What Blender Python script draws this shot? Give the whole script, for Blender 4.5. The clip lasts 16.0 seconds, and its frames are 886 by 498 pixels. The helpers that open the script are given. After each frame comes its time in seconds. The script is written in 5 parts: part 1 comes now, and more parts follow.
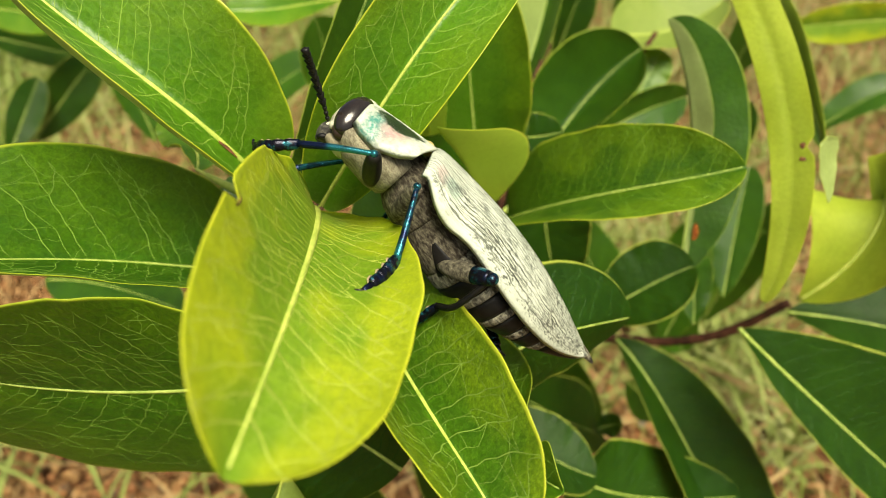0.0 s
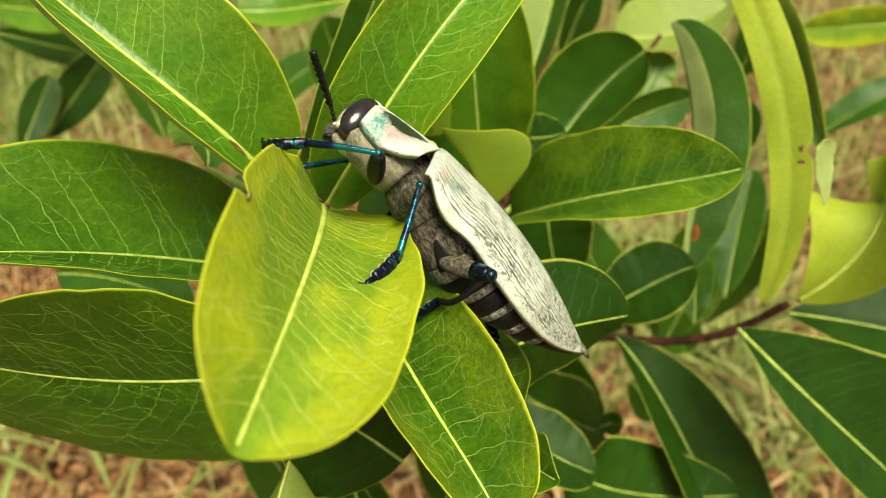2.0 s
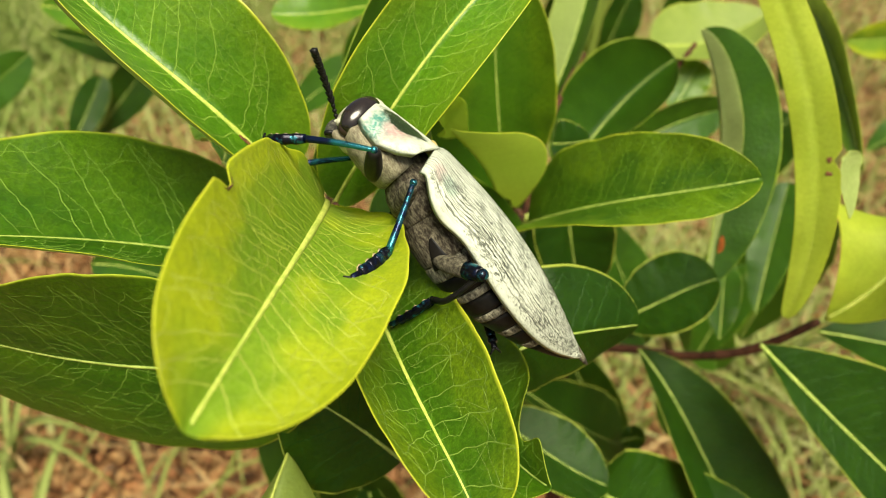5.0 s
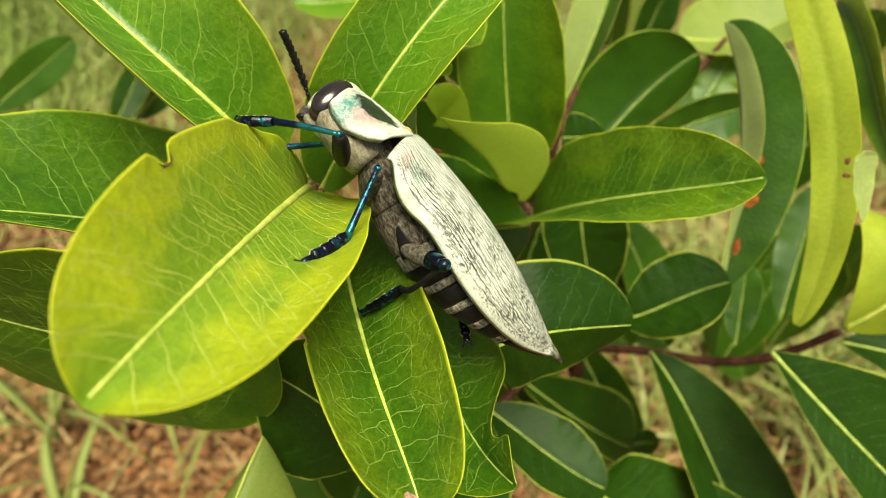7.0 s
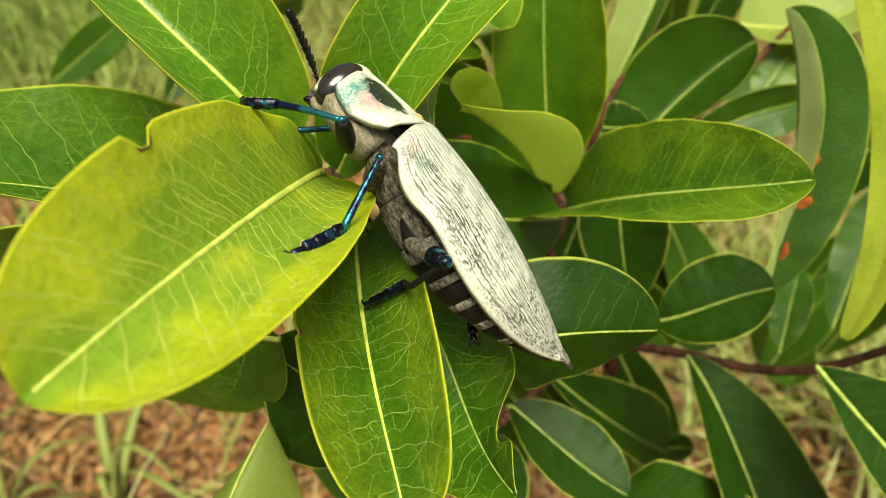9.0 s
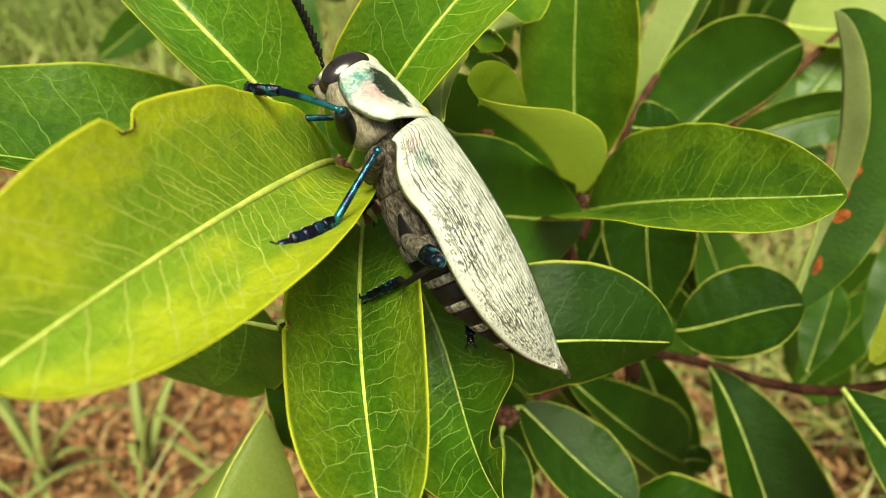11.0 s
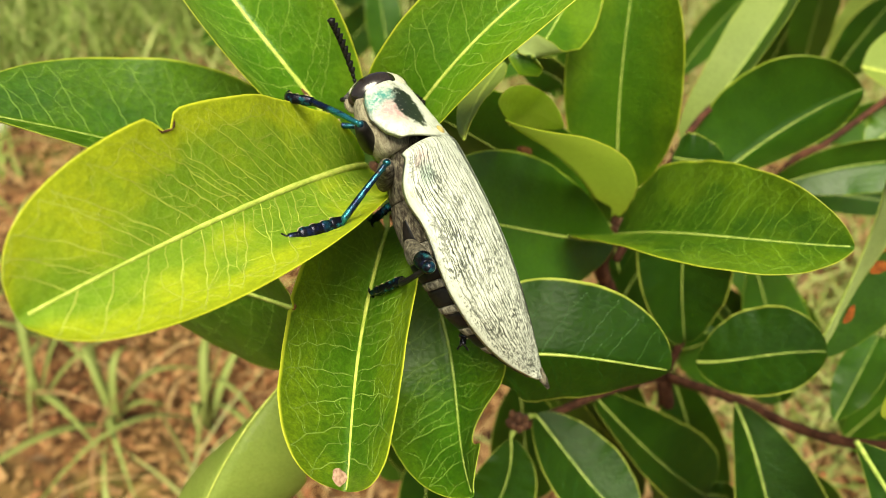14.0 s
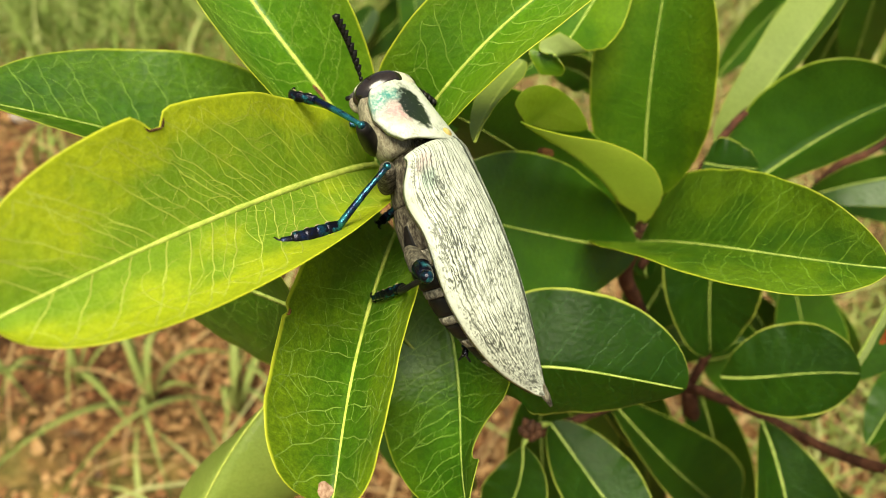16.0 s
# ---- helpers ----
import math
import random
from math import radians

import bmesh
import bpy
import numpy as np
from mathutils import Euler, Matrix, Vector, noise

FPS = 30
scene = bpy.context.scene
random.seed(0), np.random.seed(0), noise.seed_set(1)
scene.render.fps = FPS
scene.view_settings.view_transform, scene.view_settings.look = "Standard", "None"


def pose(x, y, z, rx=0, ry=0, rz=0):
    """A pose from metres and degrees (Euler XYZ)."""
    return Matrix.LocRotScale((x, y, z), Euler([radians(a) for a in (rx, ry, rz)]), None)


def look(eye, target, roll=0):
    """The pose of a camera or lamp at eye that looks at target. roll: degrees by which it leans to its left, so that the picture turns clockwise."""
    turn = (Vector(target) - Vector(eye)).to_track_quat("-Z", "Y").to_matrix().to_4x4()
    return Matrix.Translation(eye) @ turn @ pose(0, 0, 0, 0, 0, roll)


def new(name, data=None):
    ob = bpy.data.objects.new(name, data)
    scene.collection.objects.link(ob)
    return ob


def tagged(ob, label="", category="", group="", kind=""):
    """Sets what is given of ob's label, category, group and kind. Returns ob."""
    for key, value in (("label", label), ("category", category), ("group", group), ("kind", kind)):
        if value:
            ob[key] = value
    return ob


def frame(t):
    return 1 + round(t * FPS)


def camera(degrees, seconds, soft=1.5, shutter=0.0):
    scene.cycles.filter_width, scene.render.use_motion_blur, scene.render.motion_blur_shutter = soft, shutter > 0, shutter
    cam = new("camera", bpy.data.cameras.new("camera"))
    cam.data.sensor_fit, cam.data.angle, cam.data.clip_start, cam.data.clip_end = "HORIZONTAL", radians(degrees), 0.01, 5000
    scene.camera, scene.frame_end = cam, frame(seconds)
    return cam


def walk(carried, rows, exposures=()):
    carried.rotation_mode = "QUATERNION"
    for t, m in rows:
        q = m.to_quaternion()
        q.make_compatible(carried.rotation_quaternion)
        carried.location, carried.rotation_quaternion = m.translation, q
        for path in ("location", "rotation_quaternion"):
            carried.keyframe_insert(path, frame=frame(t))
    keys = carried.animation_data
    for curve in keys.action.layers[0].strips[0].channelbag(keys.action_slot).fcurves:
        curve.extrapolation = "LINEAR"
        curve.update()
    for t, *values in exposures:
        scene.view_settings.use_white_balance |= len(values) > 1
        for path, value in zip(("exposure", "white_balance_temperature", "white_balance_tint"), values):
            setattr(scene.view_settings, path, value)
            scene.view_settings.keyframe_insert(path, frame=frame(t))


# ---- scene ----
cam = camera(68.59, 16.0, soft=0.8)
PATH = [  # seconds, place in metres, turn in degrees
    (0, 0.00018, 0.00037, 0.75153, 55.417, -0.433, 0.591),
    (0.5, -0.00031, -0.00218, 0.75297, 55.410, -0.557, 0.971),
    (1, 0.00034, -0.00394, 0.75306, 55.527, -0.496, 1.167),
    (1.5, -0.00001, -0.00275, 0.75276, 55.553, -0.507, 1.312),
    (2, 0.00107, -0.00303, 0.75321, 55.404, -0.568, 1.356),
    (2.5, -0.00060, -0.00353, 0.75339, 55.295, -0.679, 1.473),
    (3, 0.00086, -0.00419, 0.75406, 55.337, -0.531, 1.549),
    (5.5, 0.01165, -0.00310, 0.75140, 56.095, 0.013, 6.730),
    (6, 0.01438, -0.00204, 0.75082, 55.763, 0.229, 7.717),
    (6.5, 0.01713, -0.00058, 0.75084, 55.823, 0.195, 8.609),
    (7, 0.02161, -0.00074, 0.75026, 55.558, 0.250, 9.800),
    (7.5, 0.02310, -0.00078, 0.75001, 55.573, 0.210, 11.134),
    (8, 0.02366, 0.00669, 0.75012, 55.174, 0.374, 12.654),
    (8.5, 0.02608, 0.00603, 0.74941, 54.497, 0.562, 14.000),
    (11, 0.03316, 0.01145, 0.74807, 53.207, 0.151, 19.670),
    (11.5, 0.03562, 0.01213, 0.74888, 53.059, -0.434, 21.679),
    (12, 0.03535, 0.01580, 0.75005, 52.806, -0.807, 23.586),
    (12.5, 0.03833, 0.01339, 0.75096, 52.563, -0.813, 25.152),
    (13, 0.04453, 0.00858, 0.75316, 52.962, -0.713, 26.406),
    (13.5, 0.04814, 0.00673, 0.75487, 53.256, -0.858, 27.520),
    (14, 0.04815, 0.00951, 0.75531, 53.304, -0.937, 28.824),
    (14.5, 0.05033, 0.01026, 0.75323, 52.718, -0.694, 29.943),
    (15, 0.05253, 0.00808, 0.75399, 53.157, -0.658, 31.245),
    (15.5, 0.05144, 0.01168, 0.75390, 53.155, -0.661, 31.717),
    (16, 0.05045, 0.01691, 0.75483, 52.553, -0.612, 32.510),
]
walk(cam, [(t, pose(x, y, z, rx, ry, rz)) for t, x, y, z, rx, ry, rz in PATH], [(0.0, 0.97, 7500, 3), (12.0, 0.99, 7500, 3), (13.5, 1.06, 7500, 3), (15.0, 1.06, 7500, 3), (16.0, 1.0, 7500, 3)])
cam.data.dof.use_dof = True
cam.data.dof.focus_distance = 0.105
cam.data.dof.aperture_fstop = 20.0

# ---- light: a bright, veiled sky with a soft high sun ----
world = bpy.data.worlds.new("sky")
scene.world = world
world.use_nodes = True
wn = world.node_tree
wn.nodes.clear()
sky = wn.nodes.new("ShaderNodeTexSky")
sky.sky_type = 'NISHITA'
sky.sun_disc = False
SUN_UP, SUN_TURN = 62.0, 152.0      # degrees above the horizon, degrees from +y towards +x
sky.sun_elevation, sky.sun_rotation = radians(SUN_UP), radians(SUN_TURN)
sky.air_density, sky.dust_density = 1.0, 4.0
bg = wn.nodes.new("ShaderNodeBackground")
bg.inputs["Strength"].default_value = 0.064
wo = wn.nodes.new("ShaderNodeOutputWorld")
wn.links.new(sky.outputs["Color"], bg.inputs["Color"])
wn.links.new(bg.outputs["Background"], wo.inputs["Surface"])
sun = new("sun", bpy.data.lights.new("sun", 'SUN'))
sun.data.energy, sun.data.angle, sun.data.color = 3.7, radians(32), (1.0, 0.96, 0.88)
sun_from = Vector((math.sin(radians(SUN_TURN)) * math.cos(radians(SUN_UP)), math.cos(radians(SUN_TURN)) * math.cos(radians(SUN_UP)), math.sin(radians(SUN_UP))))
sun.matrix_basis = look(sun_from * 5, (0, 0, 0))

# ---- materials ----
class Nodes:
    """A small builder for node materials."""

    def __init__(self, name):
        self.mat = bpy.data.materials.new(name)
        self.mat.use_nodes = True
        self.t = self.mat.node_tree
        self.t.nodes.clear()

    def put(self, socket, value):
        if isinstance(value, bpy.types.NodeSocket):
            self.t.links.new(value, socket)
        elif value is not None:
            if isinstance(value, tuple) and len(value) == 3 and socket.type == 'RGBA':
                value = (*value, 1.0)
            socket.default_value = value

    def node(self, kind, out=0, props=None, **ins):
        n = self.t.nodes.new(kind)
        for k, v in (props or {}).items():
            if k == "operation":
                n.operation = v
            elif k == "blend_type":
                n.blend_type = v
            elif k == "data_type":
                n.data_type = v
            elif k == "uv_map":
                n.uv_map = v
            elif k == "feature":
                n.feature = v
            elif k == "voronoi_dimensions":
                n.voronoi_dimensions = v
            elif k == "interpolation_type":
                n.interpolation_type = v
        for k, v in ins.items():
            self.put(n.inputs[int(k[1:])] if k[0] == "i" and k[1:].isdigit() else n.inputs[k.replace("_", " ")], v)
        return n.outputs[out]

    def math(self, op, a, b=0.0, c=0.0):
        return self.node("ShaderNodeMath", props={"operation": op}, i0=a, i1=b, i2=c)

    def mix(self, f, a, b):
        n = self.t.nodes.new("ShaderNodeMix")
        n.data_type = 'RGBA'
        self.put(n.inputs[0], f), self.put(n.inputs[6], a), self.put(n.inputs[7], b)
        return n.outputs[2]

    def step(self, x, lo, hi, a=0.0, b=1.0):
        return self.node("ShaderNodeMapRange", props={"interpolation_type": 'SMOOTHSTEP'}, i0=x, i1=lo, i2=hi, i3=a, i4=b)

    def noise(self, vec, scale, detail=3.0, rough=0.55):
        return self.node("ShaderNodeTexNoise", Vector=vec, Scale=scale, Detail=detail, Roughness=rough)

    def voronoi(self, vec, scale, feature='DISTANCE_TO_EDGE', rand=1.0, dims='2D'):
        return self.node("ShaderNodeTexVoronoi", props={"feature": feature, "voronoi_dimensions": dims}, Vector=vec, Scale=scale, Randomness=rand)

    def scaled(self, vec, x, y, z):
        return self.node("ShaderNodeVectorMath", props={"operation": 'MULTIPLY'}, i0=vec, i1=(x, y, z))

    def added(self, vec, other):
        return self.node("ShaderNodeVectorMath", props={"operation": 'ADD'}, i0=vec, i1=other)

    def coords(self):
        return self.node("ShaderNodeTexCoord", out=3)

    def xyz(self, vec):
        n = self.t.nodes.new("ShaderNodeSeparateXYZ")
        self.put(n.inputs[0], vec)
        return n.outputs[0], n.outputs[1], n.outputs[2]

    def random(self):
        return self.node("ShaderNodeObjectInfo", out=5)

    def bump(self, height, strength, distance):
        return self.node("ShaderNodeBump", Height=height, Strength=strength, Distance=distance)

    def principled(self, **ins):
        n = self.t.nodes.new("ShaderNodeBsdfPrincipled")
        for k, v in ins.items():
            self.put(n.inputs[k.replace("_", " ")], v)
        return n.outputs[0]

    def done(self, shader):
        o = self.t.nodes.new("ShaderNodeOutputMaterial")
        self.t.links.new(shader, o.inputs[0])
        return self.mat


def leaf_material(name, dark, light, vein, rim, blotch=None, glow=0.35, gloss=0.33, under=False, grain=0.45, net_of=0.62, vein_of=0.8, rim_at=0.965, sheer=0.6, spec=0.36, age_at=(0.56, 0.80)):
    """A leathery leaf: blade colour in two tones, a fine net of pale veinlets and a light margin. rel: (along, across), size: metres."""
    n = Nodes(name)
    rel = n.node("ShaderNodeUVMap", props={"uv_map": "rel"})
    size = n.node("ShaderNodeUVMap", props={"uv_map": "size"})
    rnd = n.random()
    shift = n.node("ShaderNodeCombineXYZ", i0=n.math('MULTIPLY', rnd, 7.0), i1=n.math('MULTIPLY', rnd, 3.0), i2=rnd)
    at = n.added(size, shift)
    s, v, _ = n.xyz(rel)
    # veinlets: meshes of about two millimetres, and finer ones in them, clearer in some places than in others
    bent = n.added(at, n.scaled(n.node("ShaderNodeTexNoise", out=1, Vector=at, Scale=700.0, Detail=1.0), 0.0006, 0.0006, 0.0))
    mesh = n.voronoi(bent, 480.0)
    fine = n.voronoi(at, 1250.0)
    net = n.math('MULTIPLY', n.step(mesh, 0.0, 0.075, 1.0, 0.0), n.step(n.noise(at, 95.0, 2.0), 0.35, 0.62, 0.25, 1.0))
    veins = n.math('MAXIMUM', n.math('MULTIPLY', net, net_of * 0.75), n.math('MULTIPLY', n.step(fine, 0.0, 0.15, 1.0, 0.0), 0.10))
    # blade colour
    tone = n.step(n.noise(at, 55.0, 4.0), 0.32, 0.70)
    patchy = n.step(n.noise(n.scaled(at, 1.0, 0.7, 1.0), 230.0, 4.0, 0.6), 0.36, 0.64)
    tone = n.math('ADD', n.math('ADD', n.math('MULTIPLY', tone, 0.45), n.math('MULTIPLY', patchy, 0.35)), n.math('MULTIPLY', rnd, 0.20))
    colour = n.mix(tone, dark, light)
    if blotch:
        # yellowing that starts at the margin and the tip and runs inwards in patches
        age = n.math('ADD', n.math('MULTIPLY', n.math('MULTIPLY', v, v), 0.30), n.math('MULTIPLY', s, 0.12))
        age = n.math('ADD', age, n.math('ADD', n.math('MULTIPLY', n.noise(n.scaled(at, 0.8, 1.2, 1.0), 120.0, 2.0), 0.50), n.math('MULTIPLY', n.noise(at, 50.0, 1.0), 0.50)))
        colour = n.mix(n.step(age, age_at[0], age_at[1], 0.0, 0.95), colour, blotch)
    colour = n.mix(n.math('MULTIPLY', veins, vein_of if not under else 0.35), colour, vein)
    mottle = n.noise(at, 900.0, 4.0, 0.7)
    colour = n.mix(n.step(mottle, 0.35, 0.70, 0.0, grain), colour, n.mix(0.35, dark, (0.0, 0.0, 0.0)))
    colour = n.mix(n.step(n.noise(at, 2600.0, 3.0, 0.65), 0.36, 0.66, 0.0, grain * 0.9), colour, n.mix(0.2, dark, (0.0, 0.0, 0.0)))
    speck = n.step(n.noise(at, 420.0, 2.0), 0.75, 0.80)
    colour = n.mix(n.math('MULTIPLY', speck, 0.35), colour, (0.10, 0.07, 0.02))
    edge = n.math('ADD', n.math('ABSOLUTE', v), n.math('MULTIPLY', n.math('SUBTRACT', n.noise(at, 160.0, 2.0), 0.5), 0.04))
    colour = n.mix(n.step(edge, rim_at, rim_at + 0.035, 0.0, 0.85), colour, rim)
    # each mesh stands up a little between its veinlets
    relief = n.math('ADD', n.math('MULTIPLY', n.step(mesh, 0.0, 0.40), 0.35), n.math('MULTIPLY', n.noise(at, 900.0, 2.0), 0.4))
    relief = n.math('ADD', n.math('MULTIPLY', relief, 1.0 if not under else -0.6), n.math('MULTIPLY', n.noise(at, 240.0, 3.0), 0.6))
    normal = n.bump(relief, 0.40, 0.00028)
    rough = n.math('ADD', gloss, n.math('MULTIPLY', n.noise(at, 180.0, 3.0), 0.16))
    body = n.principled(Base_Color=colour, Roughness=rough, Specular_IOR_Level=spec if not under else 0.25, Normal=normal)
    through_light = n.node("ShaderNodeBsdfTranslucent", Color=n.node("ShaderNodeGamma", i0=n.mix(0.2, colour, (0.55, 0.62, 0.05)), i1=sheer), Normal=normal)
    return n.done(n.node("ShaderNodeMixShader", i0=glow, i1=body, i2=through_light))


def vein_material(name, colour, glow=0.3):
    """A pale vein that fades in places into the blade."""
    n = Nodes(name)
    at = n.coords()
    shade = n.mix(n.step(n.noise(at, 160.0, 2.0), 0.30, 0.65), tuple(c * 0.72 for c in colour), colour)
    body = n.principled(Base_Color=shade, Roughness=0.5, Specular_IOR_Level=0.3)
    return n.done(n.node("ShaderNodeMixShader", i0=glow, i1=body, i2=n.node("ShaderNodeBsdfTranslucent", Color=shade)))


LEAF = {
    # dark green, lowered further: shade from the foliage above is put into the colour
    "dark": leaf_material("leaf_dark_green_shaded", (0.006, 0.031, 0.002), (0.018, 0.068, 0.003), (0.11, 0.24, 0.022), (0.38, 0.44, 0.07), vein_of=0.17, net_of=0.3, glow=0.28, gloss=0.38, spec=0.13, rim_at=0.955),
    "green": leaf_material("leaf_full_green", (0.016, 0.072, 0.004), (0.044, 0.142, 0.007), (0.20, 0.36, 0.035), (0.32, 0.42, 0.04), vein_of=0.32, net_of=0.3, spec=0.34, gloss=0.32),
    "veined": leaf_material("leaf_green_veined", (0.012, 0.076, 0.003), (0.062, 0.195, 0.008), (0.26, 0.42, 0.045), (0.40, 0.48, 0.04), blotch=(0.075, 0.185, 0.006), vein_of=0.55, net_of=0.4, spec=0.3),
    "lush": leaf_material("leaf_lush_green", (0.026, 0.108, 0.004), (0.080, 0.200, 0.008), (0.38, 0.54, 0.07), (0.52, 0.58, 0.05), blotch=(0.13, 0.25, 0.008), vein_of=0.38, net_of=0.4),
    "glossy": leaf_material("leaf_glossy_green", (0.020, 0.088, 0.004), (0.060, 0.168, 0.007), (0.38, 0.54, 0.07), (0.52, 0.58, 0.05), blotch=(0.12, 0.23, 0.008), vein_of=0.40, net_of=0.4),
    "deep": leaf_material("leaf_deep_green", (0.019, 0.094, 0.004), (0.078, 0.210, 0.009), (0.42, 0.56, 0.11), (0.58, 0.62, 0.05), blotch=(0.20, 0.32, 0.012), vein_of=0.64, net_of=0.36, grain=0.55, age_at=(0.54, 0.82), rim_at=0.945),
    "mid": leaf_material("leaf_green", (0.046, 0.168, 0.006), (0.118, 0.290, 0.011), (0.46, 0.60, 0.12), (0.54, 0.58, 0.04), blotch=(0.15, 0.29, 0.012), vein_of=0.66, net_of=0.38, spec=0.5, gloss=0.30),
    "bright": leaf_material("leaf_yellow_green", (0.12, 0.265, 0.012), (0.25, 0.41, 0.027), (0.68, 0.74, 0.20), (0.66, 0.70, 0.05), grain=0.28, blotch=(0.48, 0.56, 0.022), glow=0.42, gloss=0.38, net_of=0.32, vein_of=0.80, age_at=(0.58, 0.79)),
    "sheer": leaf_material("leaf_thin_yellow_green", (0.40, 0.60, 0.030), (0.51, 0.70, 0.050), (0.58, 0.74, 0.08), (0.70, 0.72, 0.06), glow=0.6, gloss=0.45, net_of=0.2, vein_of=0.3, sheer=0.38),
    "pale": leaf_material("leaf_pale_green", (0.23, 0.33, 0.06), (0.33, 0.42, 0.09), (0.44, 0.54, 0.13), (0.56, 0.60, 0.06), glow=0.45, gloss=0.42, vein_of=0.5),
}
UNDER = {
    "dark": leaf_material("leaf_underside", (0.38, 0.49, 0.15), (0.50, 0.60, 0.22), (0.56, 0.64, 0.24), (0.50, 0.56, 0.08), gloss=0.5, glow=0.52, under=True, sheer=0.42),
    "yellow": leaf_material("leaf_underside_yellow", (0.46, 0.57, 0.06), (0.58, 0.66, 0.09), (0.66, 0.72, 0.14), (0.62, 0.64, 0.06), gloss=0.45, glow=0.62, under=True),
}
LEAF["folded"] = LEAF["green"]
UNDER["folded"] = leaf_material("leaf_underside_dull", (0.19, 0.27, 0.06), (0.27, 0.35, 0.09), (0.34, 0.42, 0.12), (0.36, 0.42, 0.06), gloss=0.5, glow=0.35, under=True)
UNDER["sheer"] = leaf_material("leaf_underside_thin", (0.37, 0.60, 0.030), (0.46, 0.68, 0.044), (0.62, 0.74, 0.07), (0.66, 0.68, 0.05), gloss=0.5, glow=0.60, under=True, sheer=0.38)
UNDER["glossy"] = UNDER["deep"] = UNDER["mid"] = UNDER["pale"] = UNDER["green"] = UNDER["veined"] = UNDER["lush"] = UNDER["dark"]
UNDER["bright"] = UNDER["yellow"]

# side veins by the look of the leaf: material, gap between them in metres, angle off the midrib in degrees, share of cross veins
VEIN = {
    "bright": (vein_material("vein_yellow", (0.53, 0.61, 0.11), 0.4), 0.0042, 52, 0.6),
    "mid": (vein_material("vein_pale_green", (0.29, 0.45, 0.070)), 0.0064, 64, 0.7),
    "deep": (vein_material("vein_pale", (0.25, 0.38, 0.065)), 0.0052, 78, 0.75),
    "veined": (vein_material("vein_green", (0.23, 0.39, 0.055)), 0.0062, 68, 0.7),
    "lush": (vein_material("vein_light_green", (0.10, 0.24, 0.015)), 0.0060, 66, 0.4),
    "glossy": (vein_material("vein_soft_green", (0.20, 0.35, 0.035)), 0.0052, 66, 0.5),
    "dark": (vein_material("vein_dull_green", (0.035, 0.105, 0.010)), 0.0056, 68, 0.3),
}


def plain(name, a, b, scale, rough=0.5, metal=0.0, bump=0.3, dist=0.0002, spec=0.5, detail=4.0, coat=0.0, lo=0.3, hi=0.7):
    n = Nodes(name)
    at = n.coords()
    f = n.step(n.noise(at, scale, detail), lo, hi)
    g = n.noise(at, scale * 5.0, 3.0)
    colour = n.mix(n.math('ADD', n.math('MULTIPLY', f, 0.8), n.math('MULTIPLY', g, 0.2)), a, b)
    return n.done(n.principled(Base_Color=colour, Roughness=n.math('ADD', rough - 0.08, n.math('MULTIPLY', g, 0.16)), Metallic=metal, Specular_IOR_Level=spec, Coat_Weight=coat, Normal=n.bump(g, bump, dist)))


RIB = plain("midrib_pale", (0.29, 0.38, 0.055), (0.50, 0.55, 0.12), 420.0, 0.5, bump=0.6, spec=0.3)
RIB_DARK = plain("midrib_green", (0.20, 0.29, 0.045), (0.40, 0.48, 0.11), 420.0, 0.5, bump=0.6, spec=0.3)
BARK = plain("bark_red_brown", (0.030, 0.012, 0.007), (0.115, 0.046, 0.025), 260.0, 0.8, bump=0.8, dist=0.0006, spec=0.15)
BUD = plain("bud_brown", (0.035, 0.012, 0.006), (0.14, 0.055, 0.018), 500.0, 0.7, bump=0.8, dist=0.0004)
DRY = plain("dry_spot", (0.22, 0.11, 0.06), (0.50, 0.33, 0.23), 1500.0, 0.8, bump=0.5)
ORANGE = plain("orange_rust_spot", (0.13, 0.032, 0.006), (0.42, 0.12, 0.018), 420.0, 0.8, bump=0.6, spec=0.2)
RUST = plain("rust_spot", (0.05, 0.020, 0.007), (0.22, 0.085, 0.02), 700.0, 0.8, bump=0.5)


